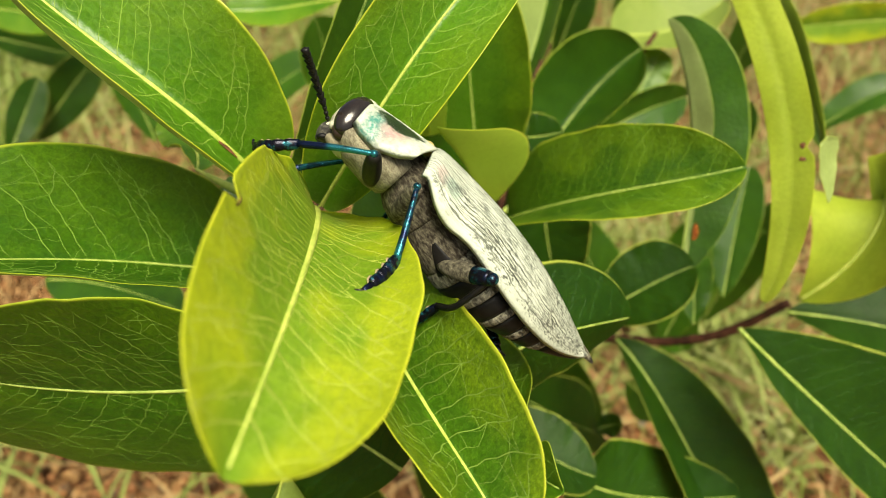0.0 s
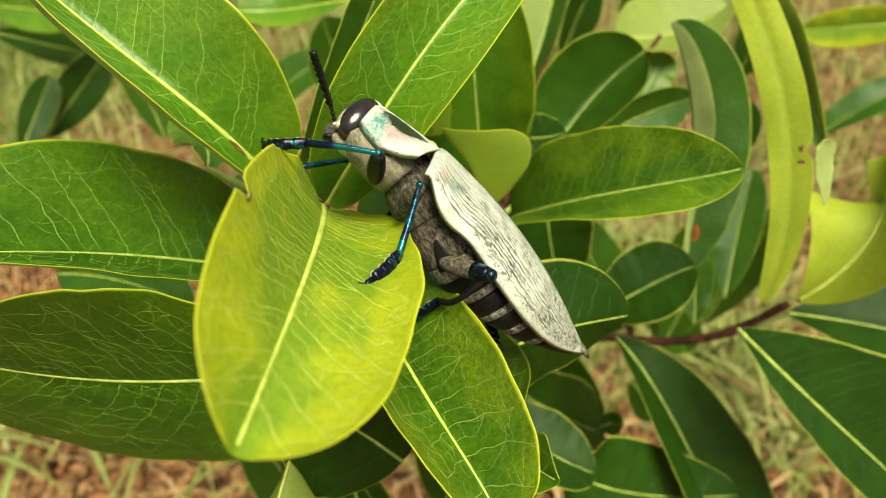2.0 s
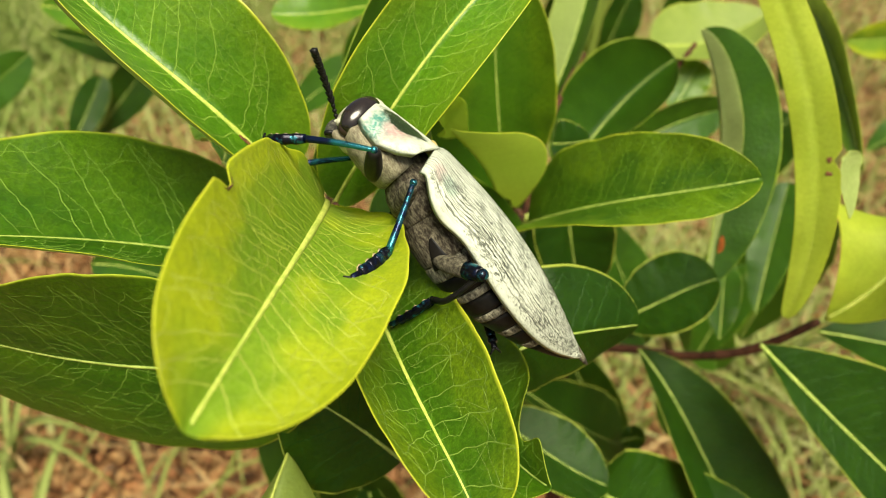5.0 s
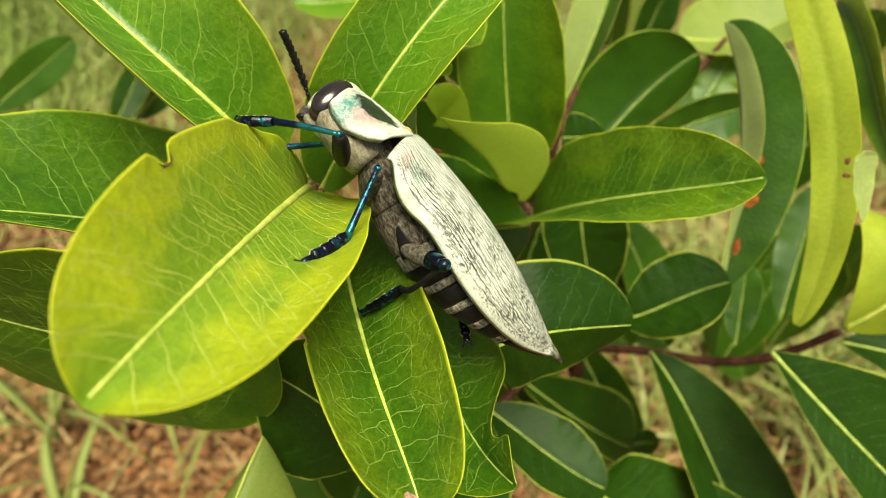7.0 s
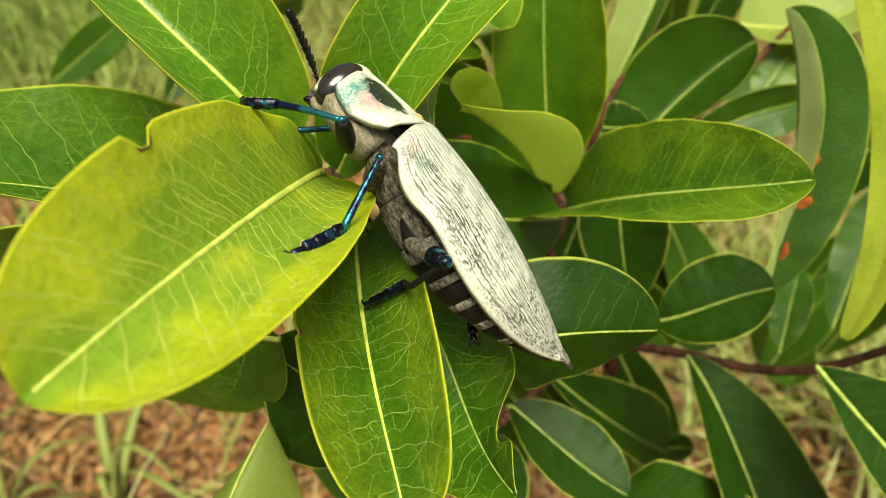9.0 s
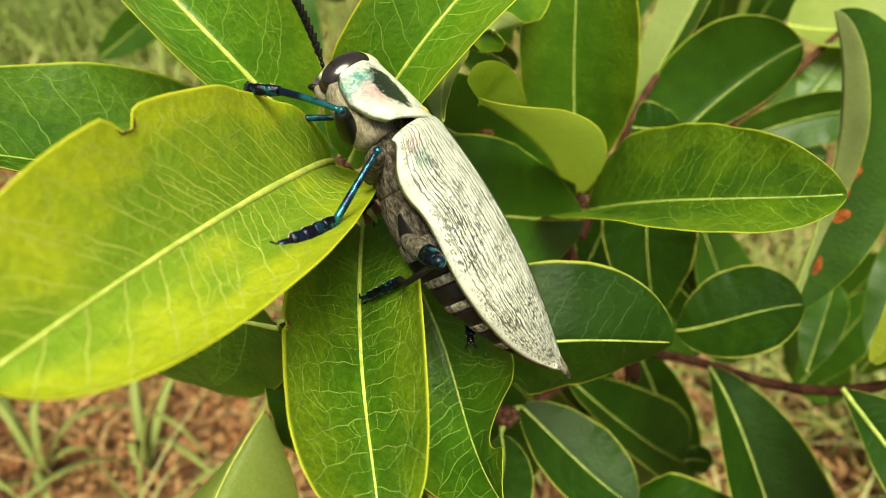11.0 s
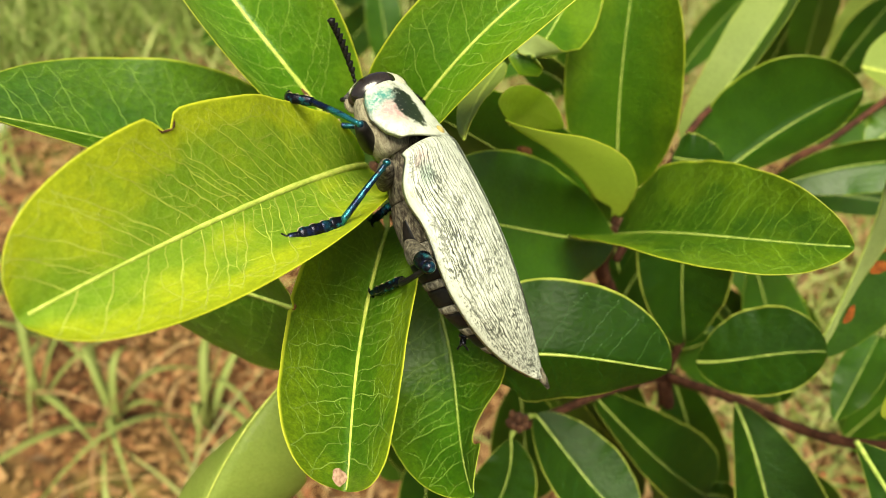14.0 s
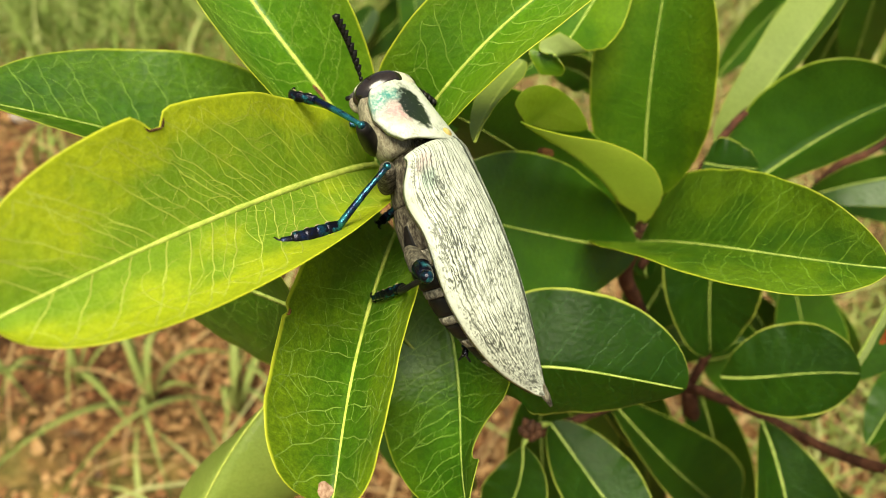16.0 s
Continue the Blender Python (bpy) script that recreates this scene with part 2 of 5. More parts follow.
def shell_material(name, streak, patches=False):
    """Cream wax bloom over a dark metallic shell, worn through in fine lengthwise lines. Local metres: x across, y along."""
    n = Nodes(name)
    at = n.coords()
    slow = n.math('SUBTRACT', n.noise(n.scaled(at, 1.0, 0.30, 1.0), 380.0, 3.0), 0.5)
    quick = n.math('SUBTRACT', n.noise(n.scaled(at, 1.0, 0.55, 1.0), 1500.0, 3.0), 0.5)
    x, y, z = n.xyz(at)
    rel = n.node("ShaderNodeUVMap", props={"uv_map": "rel"})
    u, v, _ = n.xyz(rel)
    shift = n.math('ADD', n.math('MULTIPLY', slow, 2.2), n.math('MULTIPLY', quick, 0.9))
    broken = n.noise(n.scaled(at, 1.0, 0.45, 1.0), 800.0, 5.0, 0.65)
    fresh = n.noise(n.scaled(at, 1.0, 0.6, 1.0), 210.0, 3.0)

    def lines(count, shift_of, lo, hi, thick):
        line = n.math('PINGPONG', n.math('ADD', n.math('MULTIPLY', v, count), n.math('MULTIPLY', shift, shift_of)), 0.5)
        return n.math('MULTIPLY', n.step(line, 0.03, thick, 1.0, 0.0), n.step(broken, lo, hi))
    wide = n.step(n.noise(at, 520.0, 3.0), 0.35, 0.65, 0.08, 0.25)
    wear = n.math('MAXIMUM', lines(21.0, 0.75, 0.30, 0.42, wide), n.math('MULTIPLY', lines(33.0, 1.9, 0.42, 0.50, 0.24), n.step(fresh, 0.38, 0.56, 0.2, 1.0)))
    grime = n.math('MULTIPLY', n.step(n.noise(n.scaled(at, 1.0, 0.5, 1.0), 2700.0, 5.0, 0.68), 0.495, 0.565), n.step(n.math('ADD', n.noise(at, 260.0, 3.0), n.step(y, -0.045, -0.010, 0.12, -0.03)), 0.42, 0.60, 0.12, 1.0))
    if patches:
        wear = n.math('MULTIPLY', wear, 0.0)
    else:
        wear = n.math('MULTIPLY', n.math('MAXIMUM', wear, n.step(v, 0.03, 0.055, 1.0, 0.0)), n.step(v, 0.84, 0.93, 1.0, 0.05))
        grime = n.math('MULTIPLY', grime, n.step(v, 0.90, 0.97, 1.0, 0.3))
    worn = n.math('MULTIPLY', n.math('MAXIMUM', wear, n.math('MULTIPLY', grime, 0.9)), n.step(n.noise(n.scaled(at, 1.0, 0.5, 1.0), 190.0, 3.0), 0.32, 0.62, 0.8 * streak, streak))
    cream = n.mix(n.noise(at, 350.0, 3.0), (0.36, 0.395, 0.305), (0.62, 0.66, 0.54))
    shell = n.mix(n.noise(at, 300.0, 2.0), (0.008, 0.012, 0.008), (0.03, 0.038, 0.022))
    if patches:
        # a bare coppery eye with a teal front and a black bar on each side of the shield
        side = n.math('ABSOLUTE', n.math('ADD', x, 0.0017))
        jig = n.math('MULTIPLY', n.math('SUBTRACT', n.noise(at, 900.0, 4.0), 0.5), 0.9)

        def blob(cx, cy, rx, ry, slant, soft=0.2):
            dx = n.math('DIVIDE', n.math('ADD', n.math('SUBTRACT', side, cx), n.math('MULTIPLY', n.math('SUBTRACT', y, cy), slant)), rx)
            dy = n.math('DIVIDE', n.math('SUBTRACT', y, cy), ry)
            d = n.math('SQRT', n.math('ADD', n.math('MULTIPLY', dx, dx), n.math('MULTIPLY', dy, dy)))
            return n.step(n.math('ADD', d, jig), 0.95 - soft, 0.95 + soft, 1.0, 0.0)
        teal = blob(0.0069, 0.0076, 0.0033, 0.0030, 0.2, 0.35)
        copper = blob(0.0070, 0.0057, 0.0024, 0.0024, 0.25, 0.5)
        black = n.math('MULTIPLY', blob(0.0046, 0.0062, 0.0023, 0.0046, 0.15, 0.22), n.step(n.noise(at, 2400.0, 3.0), 0.26, 0.36))
        shell = n.mix(teal, shell, (0.02, 0.20, 0.16))
        shell = n.mix(copper, shell, (0.40, 0.24, 0.23))
        shell = n.mix(black, shell, (0.012, 0.018, 0.014))
        worn = n.math('MAXIMUM', worn, n.math('MAXIMUM', n.math('MULTIPLY', teal, n.step(n.noise(at, 1500.0, 3.0), 0.32, 0.62, 0.4, 0.95)), n.math('MAXIMUM', n.math('MULTIPLY', copper, n.step(n.noise(at, 1100.0, 3.0), 0.36, 0.62, 0.6, 0.95)), black)))
    else:
        def stain(u0, v0, ru, rv):
            du, dv = n.math('DIVIDE', n.math('SUBTRACT', u, u0), ru), n.math('DIVIDE', n.math('SUBTRACT', v, v0), rv)
            d = n.math('ADD', n.math('MULTIPLY', du, du), n.math('MULTIPLY', dv, dv))
            return n.step(n.math('ADD', d, n.math('SUBTRACT', n.noise(at, 700.0, 3.0), 0.5)), 0.1, 1.3, 0.55, 0.0)
        cream = n.mix(stain(0.065, 0.72, 0.05, 0.13), cream, (0.40, 0.25, 0.24))
        cream = n.mix(stain(0.125, 0.70, 0.06, 0.11), cream, (0.17, 0.29, 0.22))
    colour = n.mix(worn, cream, shell)
    relief = n.math('SUBTRACT', n.math('MULTIPLY', n.noise(at, 2600.0, 3.0), 0.35), worn)
    return n.done(n.principled(Base_Color=colour, Roughness=n.step(worn, 0.0, 1.0, 0.62, 0.30), Metallic=n.math('MULTIPLY', worn, 0.1), Normal=n.bump(relief, 0.55, 0.00025)))


ELYTRA = shell_material("elytra_cream_wax", 1.0)
SHIELD = shell_material("pronotum_cream_wax", 0.45, patches=True)
BROW = plain("brow_wax", (0.14, 0.135, 0.09), (0.52, 0.52, 0.37), 1100.0, 0.55, bump=0.3)
HEADWAX = plain("head_wax", (0.05, 0.045, 0.032), (0.56, 0.54, 0.40), 520.0, 0.6, bump=0.6, dist=0.0003, lo=0.28, hi=0.52)


def downy(name, bare, hair, cover, rough=0.8):
    """Dark chitin under short pale hairs that lie close and wear off in soft patches; cover: how much is hidden by hair."""
    n = Nodes(name)
    at = n.coords()
    streak = n.noise(n.scaled(at, 1.0, 0.3, 1.0), 8500.0, 4.0, 0.6)
    patch = n.noise(n.scaled(at, 1.0, 0.40, 1.0), 1500.0, 6.0, 0.70)
    f = n.math('MULTIPLY', n.step(streak, 0.30, 0.62, 0.25, 1.0), n.step(patch, 0.66 - cover * 0.42, 0.92 - cover * 0.28))
    colour = n.mix(f, n.mix(patch, bare, tuple(c * 2.2 for c in bare)), n.mix(n.noise(at, 700.0, 3.0), tuple(c * 0.75 for c in hair), hair))
    return n.done(n.principled(Base_Color=colour, Roughness=rough, Specular_IOR_Level=0.25, Normal=n.bump(n.math('ADD', streak, patch), 0.8, 0.0003)))


FUZZ = downy("underside_grey_down", (0.016, 0.012, 0.008), (0.33, 0.30, 0.21), 0.66)
FLANK = downy("flank_tan_down", (0.060, 0.047, 0.030), (0.42, 0.39, 0.26), 1.0)
THIGH = downy("thigh_grey_down", (0.018, 0.015, 0.010), (0.30, 0.275, 0.19), 0.74)
SEAM = downy("pale_hair_line", (0.10, 0.085, 0.055), (0.34, 0.31, 0.21), 1.0)
MOUTH = plain("mouth_grey", (0.010, 0.009, 0.008), (0.17, 0.16, 0.12), 1100.0, 0.6, bump=0.9, dist=0.0004, lo=0.42, hi=0.72)
PAD = plain("foot_pad_tan", (0.16, 0.12, 0.06), (0.36, 0.29, 0.16), 900.0, 0.6, bump=0.4)
BLACK = plain("black_chitin", (0.004, 0.004, 0.004), (0.010, 0.009, 0.008), 900.0, 0.42, bump=0.2, dist=0.0001, spec=0.2)
BANDGREY = downy("abdomen_grey_band", (0.012, 0.010, 0.007), (0.52, 0.49, 0.37), 0.80)
EYE = plain("compound_eye", (0.003, 0.0027, 0.0024), (0.022, 0.016, 0.013), 260.0, 0.17, bump=0.05, spec=0.5)
EYETAN = plain("eye_lower_brown", (0.006, 0.005, 0.004), (0.035, 0.020, 0.013), 300.0, 0.32, bump=0.1, spec=0.3)


def metal_leg(name, lo, hi):
    n = Nodes(name)
    at = n.coords()
    f = n.noise(at, 260.0, 2.0)
    colour = n.mix(n.step(f, 0.40, 0.62), (0.007, 0.015, 0.050), (0.020, 0.170, 0.200))
    colour = n.mix(n.step(n.noise(at, 800.0, 3.0), lo, hi), colour, (0.008, 0.008, 0.014))
    return n.done(n.principled(Base_Color=colour, Roughness=0.27, Metallic=0.75, Normal=n.bump(n.noise(at, 2600.0, 3.0), 0.4, 0.00015)))


LEG = metal_leg("leg_blue_metal", 0.52, 0.68)
FOOT = metal_leg("foot_dark_blue_metal", 0.36, 0.52)


def ground_material():
    n = Nodes("dry_soil")
    at = n.coords()
    a = n.noise(at, 3.0, 5.0)
    b = n.noise(at, 38.0, 6.0, 0.7)
    c = n.voronoi(at, 60.0, 'F1', dims='3D')
    colour = n.mix(n.step(b, 0.35, 0.68), (0.050, 0.019, 0.008), (0.33, 0.165, 0.062))
    colour = n.mix(n.step(c, 0.1, 0.5, 0.5, 0.0), colour, (0.30, 0.19, 0.08))
    colour = n.mix(n.step(n.noise(at, 9.0, 4.0, 0.6), 0.42, 0.62, 0.0, 0.5), colour, (0.045, 0.016, 0.008))
    d = n.noise(at, 0.35, 6.0, 0.75)
    colour = n.mix(n.math('MULTIPLY', n.step(a, 0.46, 0.66, 0.0, 0.6), n.step(d, 0.40, 0.62)), colour, (0.15, 0.20, 0.035))
    return n.done(n.principled(Base_Color=colour, Roughness=0.95, Specular_IOR_Level=0.2, Normal=n.bump(b, 0.8, 0.02)))


def blade_material(name, a, b, c):
    n = Nodes(name)
    r = n.node("ShaderNodeNewGeometry", out=8)
    colour = n.mix(n.step(r, 0.0, 0.6), a, b)
    colour = n.mix(n.step(r, 0.7, 1.0), colour, c)
    colour = n.mix(n.math('MULTIPLY', n.noise(n.coords(), 60.0, 3.0), 0.35), colour, (0.30, 0.24, 0.10))
    body = n.principled(Base_Color=colour, Roughness=0.6, Specular_IOR_Level=0.3)
    return n.done(n.node("ShaderNodeMixShader", i0=0.3, i1=body, i2=n.node("ShaderNodeBsdfTranslucent", Color=colour)))


SOIL = ground_material()
GRASS = blade_material("grass_green", (0.15, 0.23, 0.03), (0.32, 0.40, 0.11), (0.48, 0.50, 0.22))
FRESH = blade_material("grass_fresh_green", (0.10, 0.20, 0.022), (0.22, 0.34, 0.06), (0.40, 0.44, 0.16))
STRAW = blade_material("straw_dry", (0.26, 0.13, 0.050), (0.52, 0.36, 0.16), (0.09, 0.040, 0.018))
CHIPS = blade_material("litter_chips", (0.31, 0.105, 0.038), (0.46, 0.26, 0.105), (0.07, 0.025, 0.012))
STONE = plain("pale_stone", (0.26, 0.24, 0.22), (0.46, 0.43, 0.40), 60.0, 0.8, bump=0.6, dist=0.002)

# ---- building helpers ----
def part(name, bm, materials, parent, label="", smooth=True):
    """Links a bmesh as one mesh object under a thing or under a part."""
    me = bpy.data.meshes.new(name)
    bm.to_mesh(me)
    bm.free()
    for m in materials if isinstance(materials, (list, tuple)) else (materials,):
        me.materials.append(m)
    if smooth:
        me.polygons.foreach_set("use_smooth", [True] * len(me.polygons))
    ob = new(name, me)
    if parent is not None:
        ob.parent = parent
    if label:
        tagged(ob, label)
    return ob


def thing(name, label, category, m=None, group="", kind=""):
    ob = new(name)
    ob.empty_display_size = 0.01
    if m is not None:
        ob.matrix_basis = m
    return tagged(ob, label, category, group, kind)


def tube(bm, points, radii, sides=10, flat=1.0, first=None):
    """A tube along points with a radius at each; flat squeezes it across the first side."""
    pts = [Vector(p) for p in points]
    rings, side = [], first
    for i, p in enumerate(pts):
        d = (pts[min(i + 1, len(pts) - 1)] - pts[max(i - 1, 0)]).normalized()
        if side is None:
            side = d.orthogonal().normalized()
        side = (side - d * side.dot(d)).normalized()
        other = d.cross(side)
        rings.append([bm.verts.new(p + float(radii[i]) * (math.cos(2 * math.pi * k / sides) * side + flat * math.sin(2 * math.pi * k / sides) * other)) for k in range(sides)])
    for a, b in zip(rings, rings[1:]):
        for k in range(sides):
            bm.faces.new((a[k], a[(k + 1) % sides], b[(k + 1) % sides], b[k]))
    bm.faces.new(rings[0][::-1]), bm.faces.new(rings[-1])
    return rings


def smooth_path(points, per=6):
    """A Catmull-Rom path through the points."""
    p = [Vector(v) for v in points]
    p = [2 * p[0] - p[1]] + p + [2 * p[-1] - p[-2]]
    out = []
    for i in range(1, len(p) - 2):
        for k in range(per):
            t = k / per
            a, b, c, d = p[i - 1:i + 3]
            out.append(0.5 * (2 * b + (c - a) * t + (2 * a - 5 * b + 4 * c - d) * t * t + (3 * b - a - 3 * c + d) * t ** 3))
    return out + [p[-2]]


EYE_SIDE = np.array([0.025, 0.0, 0.75])     # the upper faces of the leaves turn roughly this way


def unit(v):
    return v / np.linalg.norm(v, axis=-1, keepdims=True)


class Blade:
    """A leaf's surface: a bent midrib, a width that swells and closes, a roll, and two halves folded and curled on it."""

    def __init__(self, q, width, swell=(0.7, 0.5), roll=(0.0, 0.0), fold=(0.15, 0.15), curl=(0.0, 0.0), bites=(), wave=0.0006, seed=0, halves=(1.0, 1.0)):
        self.halves = halves
        self.q, self.width, self.swell, self.roll, self.fold, self.curl, self.bites, self.wave = np.array(q), width, swell, roll, fold, curl, bites, wave
        self.rng = np.random.default_rng(seed)
        self.phase = self.rng.uniform(0, 6.28, 6)

    def at(self, s, v):
        """Points and normals at s along (0..1) and v across (-1..1, left positive), arrays of one shape."""
        q, k = self.q, s[..., None]
        mid = (1 - k) ** 3 * q[0] + 3 * k * (1 - k) ** 2 * q[1] + 3 * k * k * (1 - k) * q[2] + k ** 3 * q[3]
        t = unit(3 * (1 - k) ** 2 * (q[1] - q[0]) + 6 * k * (1 - k) * (q[2] - q[1]) + 3 * k * k * (q[3] - q[2]))
        r = unit(EYE_SIDE - q.mean(0))
        n = unit(r - (t @ r)[..., None] * t)
        left = np.cross(n, t)
        turn = (self.roll[0] + self.roll[1] * (s - 0.5))[..., None]
        n, left = n * np.cos(turn) - left * np.sin(turn), left * np.cos(turn) + n * np.sin(turn)
        a, b = self.swell
        w = self.width * np.maximum(s, 1e-6) ** a * np.maximum(1 - s, 1e-6) ** b / ((a / (a + b)) ** a * (b / (a + b)) ** b)
        w = w * np.where(v >= 0, self.halves[0], self.halves[1])
        for where, wide, deep, side, *power in self.bites:
            w = w * (1 - deep * np.exp(-np.abs((s - where) / wide) ** (power[0] if power else 8)) * (v * side > 0))
        av, sign = np.abs(v), np.where(v >= 0, 1.0, -1.0)
        f0, c = np.where(v >= 0, self.fold[0], self.fold[1]), np.where(v >= 0, self.curl[0], self.curl[1])
        u = (np.arange(8) + 0.5) / 8
        ang = f0[..., None] + c[..., None] * u * av[..., None]
        across, up = np.cos(ang).mean(-1) * av, np.sin(ang).mean(-1) * av
        ph = self.phase
        ripple = self.wave * av ** 2 * (np.sin(9 * s + ph[0] + sign) + 0.6 * np.sin(21 * s + ph[1] + 2 * sign) + 0.25 * np.sin(47 * s + ph[2] + 3 * sign))
        ripple = ripple * np.minimum(1, 6 * s) * np.minimum(1, 8 * (1 - s))
        p = mid + (w * across * sign)[..., None] * left + (w * up + ripple)[..., None] * n
        end = f0 + c * av
        return p, unit(np.cos(end)[..., None] * n - (sign * np.sin(end))[..., None] * left), w


def venation(ob, blade, look_of, seed, rows_at, cols_at, sheet, normals):
    """The raised side veins of a leaf, their loops before the margin and the cross veins between them, as one part."""
    material, gap, slope, cross = VEIN[look_of]
    r = np.random.default_rng(900 + seed)
    ss = np.linspace(0.0, 1.0, 240)
    mid = blade.at(ss, 0 * ss)[0]
    arc = np.concatenate(([0.0], np.cumsum(np.linalg.norm(np.diff(mid, axis=0), axis=1))))
    length = arc[-1]
    paths = []      # points (along, across) in metres, half-widths at the start and the end

    def wiggle(a, b, bow, count):
        """A bent, slightly crooked way from a to b."""
        a, b = np.array(a), np.array(b)
        d = b - a
        off = np.array([-d[1], d[0]])
        k = np.linspace(0, 1, count + 2)[:, None]
        return a + k * d + off * (bow * 4 * k * (1 - k) + np.where((k > 0) & (k < 1), r.normal(0, 0.05, k.shape), 0.0))

    for side in (1.0, -1.0):
        wide = blade.at(ss, 0 * ss + 0.5 * side)[2]

        def reach(p):
            return p[1] / max(1e-5, float(np.interp(p[0], arc, wide)))
        lines, x = [], 0.05 * length + r.uniform(0, gap)
        while x < 0.94 * length:
            p, line = np.array([x, 0.0]), [np.array([x, 0.0])]
            lean = radians(slope * r.uniform(0.90, 1.08) * (1 - 0.18 * x / length))
            zig, stop = r.choice((-1, 1)), r.uniform(0.80, 0.90)
            while reach(p) < stop and p[0] < 0.975 * length and len(line) < 60:
                a = lean * (1 - 0.28 * reach(p) ** 2) + zig * r.uniform(0.05, 0.28) * (0.6 if look_of == "bright" else 1.0)
                zig = -zig if r.uniform() < 0.75 else zig
                p = p + 0.0019 * r.uniform(0.8, 1.3) * np.array([math.cos(a), math.sin(a)])
                line.append(p)
            if len(line) > 3:
                lines.append(line)
            x += gap * r.uniform(0.7, 1.35)
        for line in lines:
            paths.append((side, np.array(line), 0.000115, 0.00007))
        for a, b in zip(lines, lines[1:]):
            # the end bends over to the next vein; smaller arches follow outside
            j = max(1, int(len(b) * r.uniform(0.66, 0.84)))
            paths.append((side, wiggle(a[-1], b[j], r.uniform(-0.25, -0.1), 4), 0.000062, 0.00005))
            # a weaker vein between the two
            n = int(min(len(a), len(b)) * r.uniform(0.35, 0.75))
            between = [np.array([0.5 * (a[0][0] + b[0][0]), 0.0])] + [0.5 * (a[k] + b[k]) + r.normal(0, 0.00022, 2) for k in range(1, n)]
            between.append((a if r.uniform() < 0.5 else b)[min(n + 1, min(len(a), len(b)) - 1)])
            if r.uniform() < 0.85 and n > 2:
                paths.append((side, np.array(between), 0.000062, 0.00005))
            for k in range(1, min(len(a), len(b)) - 1):
                for p, q in ((a, between), (between, b)) if k < n else ((a, b),):
                    if r.uniform() < 0.55 * cross:
                        e = min(len(q) - 1, max(0, k + int(r.integers(-1, 2))))
                        paths.append((side, wiggle(p[k], q[e], r.uniform(-0.2, 0.2), 2), 0.000044, 0.00004))
    flat, sizes, starts = [], [], []
    for side, pts, w0, w1 in paths:
        ext = np.vstack([2 * pts[0] - pts[1], pts, 2 * pts[-1] - pts[-2]])
        fine = []
        for i in range(1, len(ext) - 2):
            a, b, c, d = ext[i - 1:i + 3]
            for t in (0.0, 0.5):
                fine.append(0.5 * (2 * b + (c - a) * t + (2 * a - 5 * b + 4 * c - d) * t * t + (3 * b - a - 3 * c + d) * t ** 3))
        fine = np.array(fine + [pts[-1]])
        starts.append((len(flat), len(fine)))
        flat += [(p[0], p[1] * side, side) for p in fine]
        sizes += list(np.linspace(w0, w1, len(fine)))
    flat = np.array(flat)
    s = np.clip(np.interp(flat[:, 0], arc, ss), 0.004, 0.99)
    w = blade.at(s, 0.5 * flat[:, 2])[2]
    v = np.clip(flat[:, 1] / np.maximum(w, 1e-5), -0.95, 0.95)
    i, j = np.clip(np.searchsorted(rows_at, s) - 1, 0, len(rows_at) - 2), np.clip(np.searchsorted(cols_at, v) - 1, 0, len(cols_at) - 2)
    fs, fv = ((s - rows_at[i]) / (rows_at[i + 1] - rows_at[i]))[:, None], ((v - cols_at[j]) / (cols_at[j + 1] - cols_at[j]))[:, None]

    def on(grid):
        return (1 - fs) * ((1 - fv) * grid[i, j] + fv * grid[i, j + 1]) + fs * ((1 - fv) * grid[i + 1, j] + fv * grid[i + 1, j + 1])
    p, nrm = on(sheet), unit(on(normals))
    verts, faces = [], []
    for first, count in starts:
        pp, nn, rr = p[first:first + count], nrm[first:first + count], np.array(sizes[first:first + count])[:, None]
        t = np.gradient(pp, axis=0)
        across = unit(np.cross(nn, t) + 1e-12)
        base = len(verts)
        for k in range(count):
            verts += [tuple(pp[k] - across[k] * rr[k] - nn[k] * 0.00001), tuple(pp[k] + nn[k] * 0.00004), tuple(pp[k] + across[k] * rr[k] - nn[k] * 0.00001)]
        for k in range(count - 1):
            b = base + 3 * k
            faces += [(b, b + 3, b + 4, b + 1), (b + 1, b + 4, b + 5, b + 2)]
    me = bpy.data.meshes.new("vein_net")
    me.from_pydata(verts, [], faces)
    me.materials.append(material)
    me.polygons.foreach_set("use_smooth", [True] * len(me.polygons))
    veins = new("vein_net", me)
    veins.parent = ob
    return tagged(veins, "pale net of side veins")


